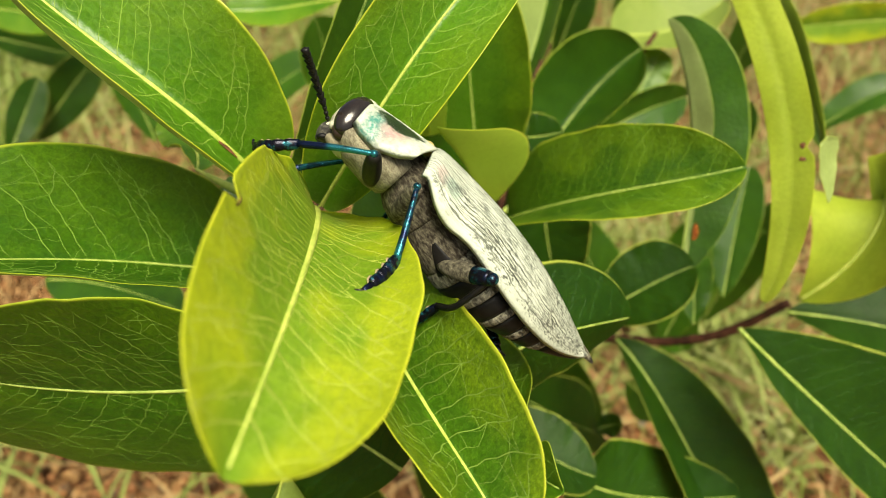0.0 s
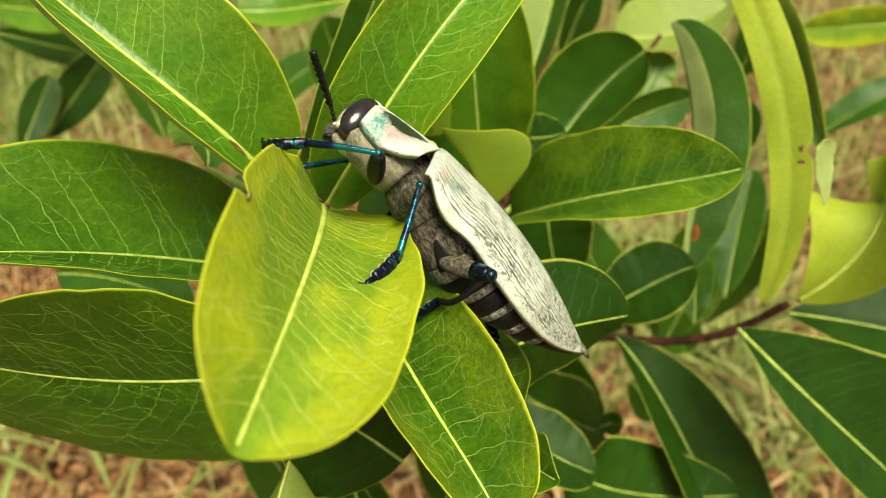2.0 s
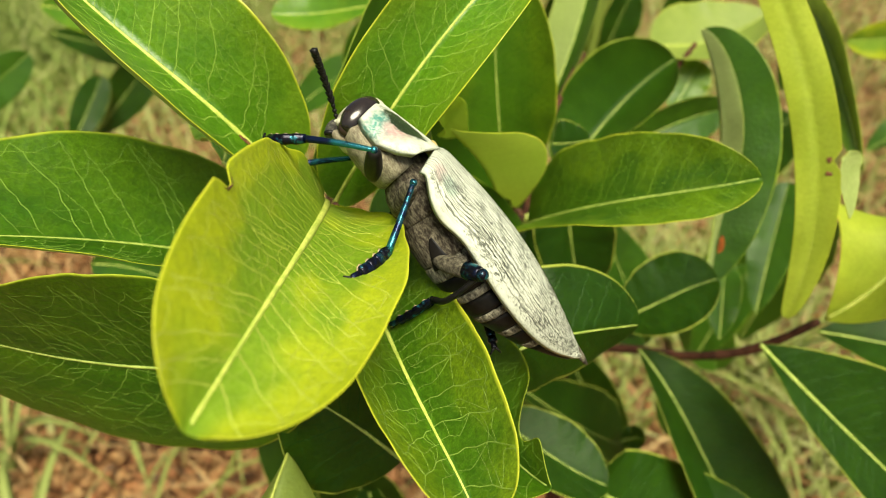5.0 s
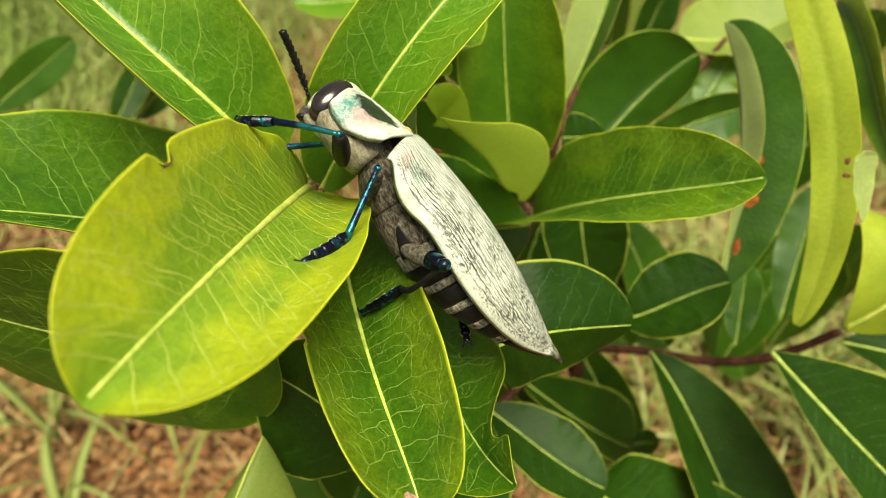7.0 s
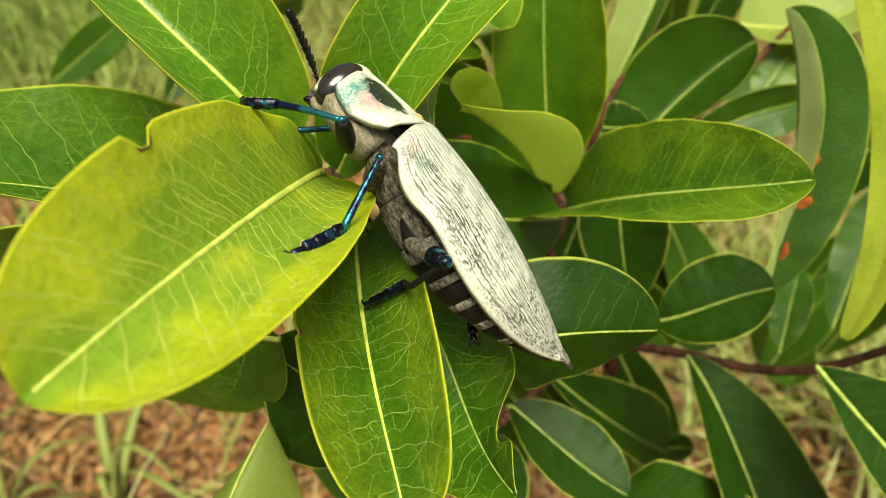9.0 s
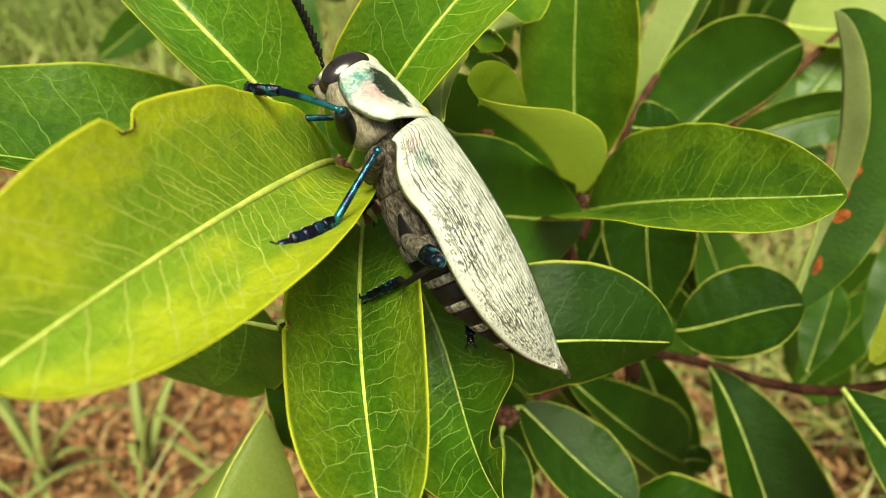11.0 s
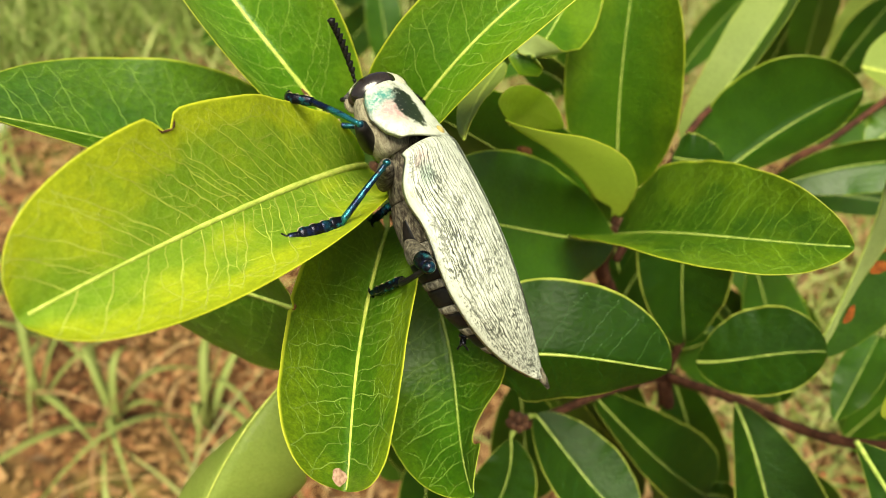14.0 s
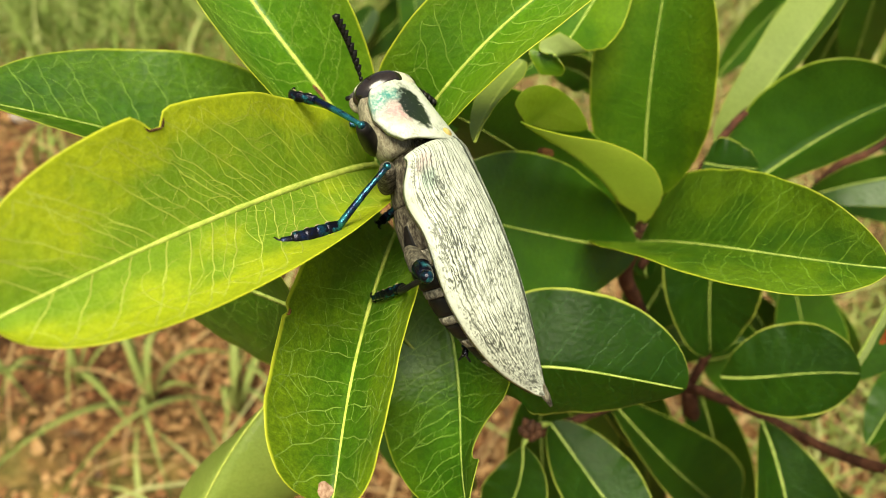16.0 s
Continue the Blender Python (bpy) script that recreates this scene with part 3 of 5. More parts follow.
def leaf(parent, q, width, swell=(0.7, 0.5), roll=(0.0, 0.0), fold=(0.15, 0.15), curl=(0.0, 0.0), look_of="dark", label="", bites=(), spots=(), petiole=None, wave=0.0006, seed=0, flip=False, fine=True, halves=(1.0, 1.0), rib=1.0, turned=0):
    """One leaf under the shrub: blade, midrib, petiole and its blemishes."""
    blade = Blade(q, width, swell, roll, fold, curl, bites, wave, seed, halves)
    veined = fine and look_of in VEIN and not flip and width > 0.012
    rows, half = (96, 16) if veined else (64, 11) if fine else (34, 7)
    s = 0.5 - 0.5 * np.cos(np.pi * (np.arange(rows + 1) / rows) ** 0.92)
    s = 0.002 + 0.9965 * s
    v = np.sin(np.linspace(-1, 1, 2 * half + 1) * np.pi / 2 * 0.88) / np.sin(np.pi / 2 * 0.88)
    S, V = np.meshgrid(s, v, indexing="ij")
    top, n, w = blade.at(S, V)
    chan = 0.00025 * np.exp(-(V * w / 0.0012) ** 2)[..., None]      # the midrib lies in a shallow channel
    top = top - n * chan
    thick = 0.00032 * (1 - 0.6 * np.abs(V) ** 6)[..., None]
    low = top - n * thick
    length = float(np.linalg.norm(np.diff(blade.at(s, 0 * s)[0], axis=0), axis=1).sum())
    bm = bmesh.new()
    rel, size = bm.loops.layers.uv.new("rel"), bm.loops.layers.uv.new("size")
    data = {}
    grid = []
    for sheet in (top, low):
        rowsv = []
        for i in range(rows + 1):
            line = []
            for j in range(2 * half + 1):
                vert = bm.verts.new(sheet[i, j])
                data[vert] = (float(S[i, j]), float(V[i, j]), float(S[i, j]) * length, float(V[i, j] * w[i, j]))
                line.append(vert)
            rowsv.append(line)
        grid.append(rowsv)

    def face(vs, slot):
        f = bm.faces.new(vs)
        f.material_index = slot
        for loop in f.loops:
            d = data[loop.vert]
            loop[rel].uv, loop[size].uv = d[:2], d[2:]
    A, B = grid
    up, dn = (0, 1) if not flip else (1, 0)
    for i in range(rows):
        for j in range(2 * half):
            over = turned * (j + 0.5 - half) > 0      # this half is folded over and shows its underside
            face((A[i][j], A[i][j + 1], A[i + 1][j + 1], A[i + 1][j]), dn if over else up)
            face((B[i][j], B[i + 1][j], B[i + 1][j + 1], B[i][j + 1]), up if over else dn)
        for j in (0, 2 * half):
            ring = (A[i][j], A[i + 1][j], B[i + 1][j], B[i][j])
            face(ring if j == 0 else ring[::-1], up)
    for j in range(2 * half):
        face((A[0][j + 1], A[0][j], B[0][j], B[0][j + 1]), up)
        face((A[rows][j], A[rows][j + 1], B[rows][j + 1], B[rows][j]), up)
    ob = part("leaf", bm, [LEAF[look_of], UNDER[look_of]], parent, label)
    # midrib: a tapering ridge that runs into the petiole
    ms = np.linspace(0.0, 0.985, 40)
    mid, nn, _ = blade.at(ms, 0 * ms)
    pts = [Vector(p - k * 0.0003) for p, k in zip(mid, nn)]
    rad = [max(0.00018, (0.00064 if look_of in ("bright", "mid", "deep") else 0.00050) * (1 - 0.78 * x)) * rib * (width / 0.016) ** 0.5 * r for x, r in zip(ms, blade.rng.uniform(0.9, 1.1, 40))]
    if petiole is not None:
        back = Vector(petiole)
        start = pts[0]
        pts = [back, back.lerp(start, 0.4) + (start - pts[3]) * 0.25, back.lerp(start, 0.75) + (start - pts[3]) * 0.15] + pts
        rad = [0.0011, 0.001, 0.0009] + rad
    bm = bmesh.new()
    tube(bm, pts, rad, 8)
    part("midrib", bm, RIB if look_of in ("bright", "sheer", "mid", "deep", "pale") else RIB_DARK, ob)
    if veined:
        venation(ob, blade, look_of, seed, s, v, top, n)
    for name, text, material, s0, v0, rs, rv in spots:
        bm = bmesh.new()
        k = 18
        ang = np.arange(k) * 2 * np.pi / k
        rr = 1 + 0.16 * np.sin(2 * ang + blade.rng.uniform(0, 6)) + 0.10 * np.sin(3 * ang + blade.rng.uniform(0, 6)) + 0.05 * blade.rng.standard_normal(k)
        ss, vv = np.clip(s0 + rs * rr * np.cos(ang), 0.0, 0.999), np.clip(v0 + rv * rr * np.sin(ang), -1, 1)
        sg, vg = np.stack([s0 + 0 * ss, 0.5 * (ss + s0), ss]), np.stack([v0 + 0 * vv, 0.5 * (vv + v0), vv])
        p, pn, _ = blade.at(sg, vg)
        p = p + pn * np.array([0.00022, 0.0002, 0.00006])[:, None, None]
        c = bm.verts.new(p[0, 0])
        r1, r2 = [bm.verts.new(x) for x in p[1]], [bm.verts.new(x) for x in p[2]]
        for i in range(k):
            j = (i + 1) % k
            bm.faces.new((c, r1[j], r1[i])), bm.faces.new((r1[i], r1[j], r2[j], r2[i]))
        part(name, bm, material, ob, text)
    return ob


def ball(bm, centre, radii, m=None, seg=20, ring=14):
    """A rounded lump with the given half-sizes."""
    c = Vector(centre)
    rot = m or Matrix()
    ringv = []
    top, bot = bm.verts.new(c + (rot @ Vector((0, 0, radii[2])))), bm.verts.new(c + (rot @ Vector((0, 0, -radii[2]))))
    for i in range(1, ring):
        a = math.pi * i / ring
        ringv.append([bm.verts.new(c + (rot @ Vector((radii[0] * math.sin(a) * math.cos(2 * math.pi * k / seg), radii[1] * math.sin(a) * math.sin(2 * math.pi * k / seg), radii[2] * math.cos(a))))) for k in range(seg)])
    for k in range(seg):
        j = (k + 1) % seg
        bm.faces.new((top, ringv[0][k], ringv[0][j])), bm.faces.new((bot, ringv[-1][j], ringv[-1][k]))
        for a, b in zip(ringv, ringv[1:]):
            bm.faces.new((a[k], b[k], b[j], a[j]))

# ---- the ground, its grass and its litter ----
bm = bmesh.new()
N = 60
cells = [(-1 if i < 0 else 1) * (abs(i) / (N / 2)) ** 3 * 60.0 for i in range(-N // 2, N // 2 + 1)]
rng = np.random.default_rng(3)
gv = [[bm.verts.new((x, y + 1.0, 0.02 * noise.noise((x * 1.3, y * 1.3, 0.0)) + 0.008 * noise.noise((x * 7, y * 7, 4.0)))) for y in cells] for x in cells]
for i in range(N):
    for j in range(N):
        bm.faces.new((gv[i][j], gv[i + 1][j], gv[i + 1][j + 1], gv[i][j + 1]))
ground = tagged(part("ground", bm, SOIL, None), "dry reddish brown soil with patches of thin grass", "ground", kind="structure")


def blades(name, count, area, length, width, material, lean, label, category, clump=0.0, seed=1, lift=0.0):
    """Many thin blades, each a bent strip with a keel, joined into one thing."""
    r = np.random.default_rng(seed)
    verts, faces = [], []
    mean, half = np.add(area[0], area[1]) / 2, np.subtract(area[1], area[0]) / 2
    centres = mean + half * r.normal(0, 0.42, (max(1, count // 14), 2))
    for i in range(count):
        if clump:
            x, y = centres[i % len(centres)] + r.normal(0, clump, 2)
        else:
            x, y = mean + half * r.normal(0, 0.5, 2)
        ln, wd, az = r.uniform(*length), r.uniform(*width), r.uniform(0, 6.283)
        out, le = np.array([math.cos(az), math.sin(az)]), r.uniform(*lean)
        across = np.array([-out[1], out[0]])
        z0 = 0.01 + lift * r.uniform()
        base = len(verts)
        for k in range(5):
            s = k / 4
            bend = le * (0.3 + 0.9 * s)
            d = ln * s * math.sin(min(bend, 1.9))
            h = ln * s * math.cos(min(bend, 1.9))
            w = wd * 0.5 * (1 - s ** 1.6) + 0.0002
            for c, dz in ((-1, 0.0), (0, -0.25 * wd), (1, 0.0)):
                verts.append((x + out[0] * d + across[0] * c * w, y + out[1] * d + across[1] * c * w, max(0.004, z0 + h + dz)))
        for k in range(4):
            b = base + 3 * k
            faces += [(b, b + 1, b + 4, b + 3), (b + 1, b + 2, b + 5, b + 4)]
    me = bpy.data.meshes.new(name)
    me.from_pydata(verts, [], faces)
    me.materials.append(material)
    me.polygons.foreach_set("use_smooth", [True] * len(me.polygons))
    return tagged(new(name, me), label, category, kind="stuff")


blades("grass", 5200, ((-2.6, 0.35), (3.2, 4.2)), (0.06, 0.26), (0.004, 0.009), GRASS, (0.1, 1.3), "thin green grass blades in loose tufts", "grass", 0.06, 5)
blades("grass", 5000, ((-3.6, 1.3), (0.3, 4.4)), (0.08, 0.30), (0.005, 0.011), GRASS, (0.1, 1.4), "thicker yellowish green grass further off", "grass", 0.08, 8)
blades("grass", 800, ((-0.15, 0.45), (0.75, 1.35)), (0.05, 0.20), (0.003, 0.008), GRASS, (0.3, 1.5), "short green grass growing behind the shrub", "grass", 0.035, 12)
blades("grass", 9500, ((-3.6, 0.7), (-0.8, 3.1)), (0.08, 0.28), (0.005, 0.013), FRESH, (0.2, 1.4), "green grass in loose tufts on the open soil", "grass", 0.07, 15)
blades("straw", 9000, ((-2.4, 0.1), (2.8, 3.6)), (0.04, 0.22), (0.002, 0.006), STRAW, (1.3, 1.6), "dry straw and dead grass lying on the soil", "litter", 0.0, 6, 0.03)

blades("leaf_litter", 12000, ((-1.5, 0.0), (0.5, 1.4)), (0.006, 0.020), (0.004, 0.011), CHIPS, (1.0, 1.6), "fine reddish and ochre crumbs of dead leaves", "litter", 0.0, 19, 0.012)
blades("leaf_litter", 15000, ((-2.2, 0.1), (2.4, 3.0)), (0.010, 0.034), (0.006, 0.018), CHIPS, (1.1, 1.6), "reddish and yellowish scraps of dead leaves on the soil", "litter", 0.0, 9, 0.015)


def grass_tuft(x, y, seed, label):
    """A tuft of a few long arching blades, each a folded strip that narrows to its end."""
    r = np.random.default_rng(seed)
    tuft = thing("grass_tuft", label, "grass", pose(x, y, 0.0), "grass tufts")
    for k in range(7):
        az, ln, wd = r.uniform(0, 6.283), r.uniform(0.20, 0.42), r.uniform(0.009, 0.015)
        out = Vector((math.cos(az), math.sin(az), 0))
        across = Vector((-out.y, out.x, 0))
        rise, reach = r.uniform(0.45, 0.95), r.uniform(0.3, 0.8)
        bm = bmesh.new()
        rows = []
        for i in range(13):
            s = i / 12
            p = out * (ln * reach * s * (0.4 + 0.6 * s)) + Vector((0, 0, 0.012 + ln * rise * (s - 0.72 * s ** 3)))
            w = wd * 0.5 * (1 - s ** 2.2) * (0.6 + 0.4 * min(1, 4 * s)) + 0.0003
            rows.append([bm.verts.new(p + across * w * c + Vector((0, 0, dz))) for c, dz in ((-1, 0.0), (0, -0.2 * wd), (1, 0.0), (0, -0.2 * wd - 0.0006))])
        for p, q in zip(rows, rows[1:]):
            for c in range(4):
                bm.faces.new((p[c], p[(c + 1) % 4], q[(c + 1) % 4], q[c]))
        part("grass_blade", bm, GRASS, tuft)
    return tuft


for i, (x, y) in enumerate(((-0.61, 0.30), (-0.50, 0.36), (-0.73, 0.27), (-0.62, 0.50), (-0.47, 0.55), (-0.80, 0.50), (-0.95, 0.75), (0.40, 0.75), (0.52, 0.62), (-0.98, 0.42), (-0.90, 0.22), (-1.12, 0.34), (-0.84, 0.36))):
    grass_tuft(x, y, 40 + i, "tuft of long pale green grass blades")


def dry_stalk(a, b):
    stalk = bmesh.new()
    tube(stalk, smooth_path([a, Vector(a).lerp(Vector(b), 0.5) + Vector((0, 0, 0.006)), b], 6), [0.003, 0.003, 0.0028, 0.0028, 0.0026, 0.0026, 0.0024, 0.0024, 0.0022, 0.002, 0.002, 0.0018, 0.0015], 8)
    return tagged(part("dry_stalk", stalk, STRAW, None), "pale dry grass stalk leaning over the soil", "stalk", "dry stalks")


dry_stalk((0.34, 0.80, 0.0), (0.46, 0.46, 0.20))
dry_stalk((0.30, 0.86, 0.0), (0.47, 0.50, 0.14))


def pebble(x, y, r, seed):
    bm = bmesh.new()
    ball(bm, (0, 0, 0), (r, r * 0.8, r * 0.55), None, 18, 12)
    for v in bm.verts:
        v.co *= 1 + 0.25 * noise.noise(v.co * (1.6 / r) + Vector((seed, 0, 0)))
    ob = part("stone", bm, STONE, None)
    ob.matrix_basis = pose(x, y, r * 0.35, 0, 0, seed * 40)
    return tagged(ob, "small pale stone lying on the soil", "stone", "stones")


pebble(0.296, 0.648, 0.016, 1), pebble(-1.64, 0.76, 0.060, 2), pebble(0.36, 0.72, 0.010, 3)

# ---- the shrub ----
shrub = thing("shrub", "leathery-leaved green shrub with leaves in whorls on red-brown twigs", "shrub", pose(0.06, 0.30, 0.0))
shrub_inverse = shrub.matrix_basis.inverted()

def grown(ob):
    """Keeps a part of the shrub where it was built in the world."""
    ob.matrix_parent_inverse = shrub_inverse
    return ob

grown(leaf(shrub, ((-0.0266, 0.1120, 0.6842), (-0.0194, 0.0953, 0.6950), (-0.0170, 0.0599, 0.7040), (-0.0178, 0.0336, 0.7054)), 0.0165, (0.65, 0.41), (0.01, -0.33), (0.22, 0.23), (1.05, 0.20), "bright", "large yellow-green leaf with a bitten notch in its margin", rib=1.4, bites=((0.69, 0.021, 0.14, -1),), spots=(("blemish", "brown edge of a bite", RUST, 0.69, -0.988, 0.018, 0.012),), petiole=(-0.0285, 0.1185, 0.6755), seed=1))
grown(leaf(shrub, ((-0.0203, 0.1103, 0.6708), (-0.0047, 0.0721, 0.6714), (0.0069, 0.0581, 0.6688), (0.0086, 0.0532, 0.6662)), 0.0166, (0.13, 0.33), (-0.10, 0.05), (0.70, 0.72), (0.36, 0.33), "deep", "glossy green leaf with a dry pinkish spot near the tip", bites=((0.40, 0.010, 0.05, -1),), spots=(("blemish", "brown nick in the margin", RUST, 0.40, -0.975, 0.010, 0.02), ("blemish", "dry pinkish spot", DRY, 0.915, -0.14, 0.050, 0.16),), petiole=(-0.0285, 0.1185, 0.6755), seed=2))
grown(leaf(shrub, ((-0.0169, 0.1092, 0.6745), (0.0028, 0.1091, 0.6482), (0.0059, 0.0917, 0.6377), (0.0217, 0.0718, 0.6497)), 0.0164, (0.84, 0.67), (0.14, 0.00), (0.50, 0.46), (0.04, 0.02), "veined", "dark green leaf with a crinkled tip", bites=((0.85, 0.065, 0.58, 1, 2.0), (0.95, 0.04, -0.25, 1, 2.0)), wave=0.0006, petiole=(-0.0285, 0.1185, 0.6755), seed=3))
grown(leaf(shrub, ((-0.0372, 0.1171, 0.6871), (-0.0471, 0.1097, 0.7101), (-0.0686, 0.1103, 0.7220), (-0.0880, 0.1279, 0.7354)), 0.0195, (0.43, 0.51), (0.29, 0.24), (0.59, 0.54), (0.91, 0.25), "mid", "glossy green leaf with a pale midrib and an orange spot at its base", spots=(("blemish", "orange brown spot", RUST, 0.14, 0.03, 0.03, 0.05),), petiole=(-0.0285, 0.1185, 0.6755), seed=4))
grown(leaf(shrub, ((-0.0261, 0.1184, 0.6810), (-0.0130, 0.1138, 0.7036), (-0.0006, 0.1203, 0.7240), (0.0193, 0.1453, 0.7345)), 0.0137, (0.57, 0.56), (-0.19, 0.16), (0.46, 0.62), (0.37, 0.40), "mid", "glossy green leaf behind the beetle head with a pale midrib", petiole=(-0.0285, 0.1185, 0.6755), seed=5))
grown(leaf(shrub, ((-0.0369, 0.1180, 0.6627), (-0.0542, 0.1157, 0.6655), (-0.0690, 0.1033, 0.6810), (-0.0914, 0.0678, 0.6999)), 0.0225, (0.63, 0.54), (0.55, 0.26), (0.65, 0.31), (0.35, 0.16), "veined", "long dark green leaf with one half folded up", petiole=(-0.0285, 0.1185, 0.6755), seed=6))
grown(leaf(shrub, ((-0.0270, 0.0854, 0.6620), (-0.0459, 0.0892, 0.6567), (-0.0704, 0.0850, 0.6542), (-0.0979, 0.0812, 0.6708)), 0.0316, (0.61, 0.47), (-0.65, -0.48), (-0.21, 0.37), (-0.19, 0.08), "veined", "broad dark green leaf with a pale midrib", seed=7))
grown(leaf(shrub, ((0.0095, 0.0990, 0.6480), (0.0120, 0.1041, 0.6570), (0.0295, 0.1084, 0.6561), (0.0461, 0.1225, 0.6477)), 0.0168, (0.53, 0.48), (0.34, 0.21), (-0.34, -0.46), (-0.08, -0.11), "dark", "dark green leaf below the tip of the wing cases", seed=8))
grown(leaf(shrub, ((0.0189, 0.1720, 0.6447), (0.0343, 0.1452, 0.6696), (0.0561, 0.1402, 0.6752), (0.0703, 0.1373, 0.6816)), 0.0189, (0.21, 0.56), (-0.61, 0.84), (0.44, 0.60), (0.08, 0.13), "glossy", "oblong green leaf with a rounded tip and pale midrib", petiole=(0.0150, 0.1880, 0.6340), seed=9))
grown(leaf(shrub, ((0.0122, 0.1994, 0.6417), (0.0080, 0.1948, 0.6675), (0.0061, 0.1929, 0.6923), (0.0041, 0.2004, 0.7172)), 0.0193, (0.62, 0.53), (0.29, -0.25), (0.41, 0.31), (0.15, 0.67), "lush", "upright dark green leaf with a pale midrib", petiole=(0.0150, 0.1880, 0.6340), seed=10))
grown(leaf(shrub, ((0.0327, 0.2181, 0.6356), (0.0450, 0.2313, 0.6515), (0.0577, 0.2384, 0.6673), (0.0712, 0.2390, 0.6774)), 0.0243, (0.64, 0.51), (-0.21, 0.25), (0.56, 0.66), (0.33, 0.67), "green", "broad dark green leaf with a rounded tip", seed=11))
grown(leaf(shrub, ((0.0805, 0.1798, 0.6170), (0.0849, 0.1969, 0.6439), (0.0859, 0.2114, 0.6701), (0.0746, 0.2266, 0.6913)), 0.0186, (0.68, 0.50), (0.09, -0.23), (2.72, 0.17), (0.00, -0.03), "green", "dark green leaf with one half folded over, pale underneath", halves=(0.40, 1.0), bites=((0.22, 0.20, 0.62, 1, 2.0),), spots=(("blemish", "orange rust spot", ORANGE, 0.47, -0.27, 0.030, 0.11), ("blemish", "orange rust spot", ORANGE, 0.405, -0.26, 0.022, 0.06), ("blemish", "orange rust spot", ORANGE, 0.335, -0.28, 0.026, 0.14), ("blemish", "orange rust spot", ORANGE, 0.17, -0.28, 0.030, 0.09)), seed=12))
grown(leaf(shrub, ((0.0946, 0.1509, 0.6298), (0.1006, 0.1533, 0.6675), (0.0932, 0.1797, 0.7018), (0.0745, 0.2230, 0.7280)), 0.0058, (0.43, 0.36), (-0.06, 0.01), (0.04, 0.07), (-0.01, 0.01), "bright", "long pale yellow-green leaf with a brown nick in its margin", flip=True, rib=0.2, bites=((0.40, 0.02, 0.35, -1),), spots=(("blemish", "brown nick", RUST, 0.405, -0.72, 0.008, 0.16), ("blemish", "brown nick", RUST, 0.375, -0.45, 0.006, 0.14)), seed=13))
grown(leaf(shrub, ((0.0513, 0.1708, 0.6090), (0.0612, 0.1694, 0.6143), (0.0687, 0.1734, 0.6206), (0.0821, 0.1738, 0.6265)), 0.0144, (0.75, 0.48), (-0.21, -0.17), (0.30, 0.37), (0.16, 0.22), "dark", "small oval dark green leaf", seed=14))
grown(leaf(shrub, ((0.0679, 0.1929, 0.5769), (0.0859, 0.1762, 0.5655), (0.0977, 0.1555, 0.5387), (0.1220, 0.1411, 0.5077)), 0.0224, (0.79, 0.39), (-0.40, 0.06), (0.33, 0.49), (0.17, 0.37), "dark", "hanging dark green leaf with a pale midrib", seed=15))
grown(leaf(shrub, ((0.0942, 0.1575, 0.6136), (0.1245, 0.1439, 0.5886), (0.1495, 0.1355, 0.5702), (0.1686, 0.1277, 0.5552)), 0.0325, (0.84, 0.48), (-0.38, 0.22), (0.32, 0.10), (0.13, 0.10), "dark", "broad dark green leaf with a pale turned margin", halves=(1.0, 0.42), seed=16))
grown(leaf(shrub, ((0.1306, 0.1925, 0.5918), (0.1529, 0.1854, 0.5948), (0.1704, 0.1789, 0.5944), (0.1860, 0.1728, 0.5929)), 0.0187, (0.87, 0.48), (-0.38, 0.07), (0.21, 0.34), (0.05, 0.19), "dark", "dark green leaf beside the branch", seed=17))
grown(leaf(shrub, ((0.0142, 0.1836, 0.6400), (-0.0034, 0.1732, 0.6557), (-0.0193, 0.1591, 0.6715), (-0.0327, 0.1413, 0.6861)), 0.0162, (0.64, 0.47), (-0.40, -0.37), (-0.24, -0.10), (-0.41, -0.23), "green", "green leaf with rusty brown spots", spots=(("blemish", "rusty spot", RUST, 0.52, -0.25, 0.03, 0.12), ("blemish", "rusty spot", RUST, 0.42, -0.12, 0.02, 0.07)), petiole=(0.0150, 0.1880, 0.6340), seed=18))
grown(leaf(shrub, ((0.0187, 0.1748, 0.6406), (0.0065, 0.1595, 0.6461), (-0.0084, 0.1464, 0.6552), (-0.0229, 0.1321, 0.6619)), 0.0204, (0.73, 0.45), (0.10, 0.10), (0.15, 0.12), (0.00, -0.03), "green", "dark green leaf with a pale midrib", petiole=(0.0150, 0.1880, 0.6340), seed=19))
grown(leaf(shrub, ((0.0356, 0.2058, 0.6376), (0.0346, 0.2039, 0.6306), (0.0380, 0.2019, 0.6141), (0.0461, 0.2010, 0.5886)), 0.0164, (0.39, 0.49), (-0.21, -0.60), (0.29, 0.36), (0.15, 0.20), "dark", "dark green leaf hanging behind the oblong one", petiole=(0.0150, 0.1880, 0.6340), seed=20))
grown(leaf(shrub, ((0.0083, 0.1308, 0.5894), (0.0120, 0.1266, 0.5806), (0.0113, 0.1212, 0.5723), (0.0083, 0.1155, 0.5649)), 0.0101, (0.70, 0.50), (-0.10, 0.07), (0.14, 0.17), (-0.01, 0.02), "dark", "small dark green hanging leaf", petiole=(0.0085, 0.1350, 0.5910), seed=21))
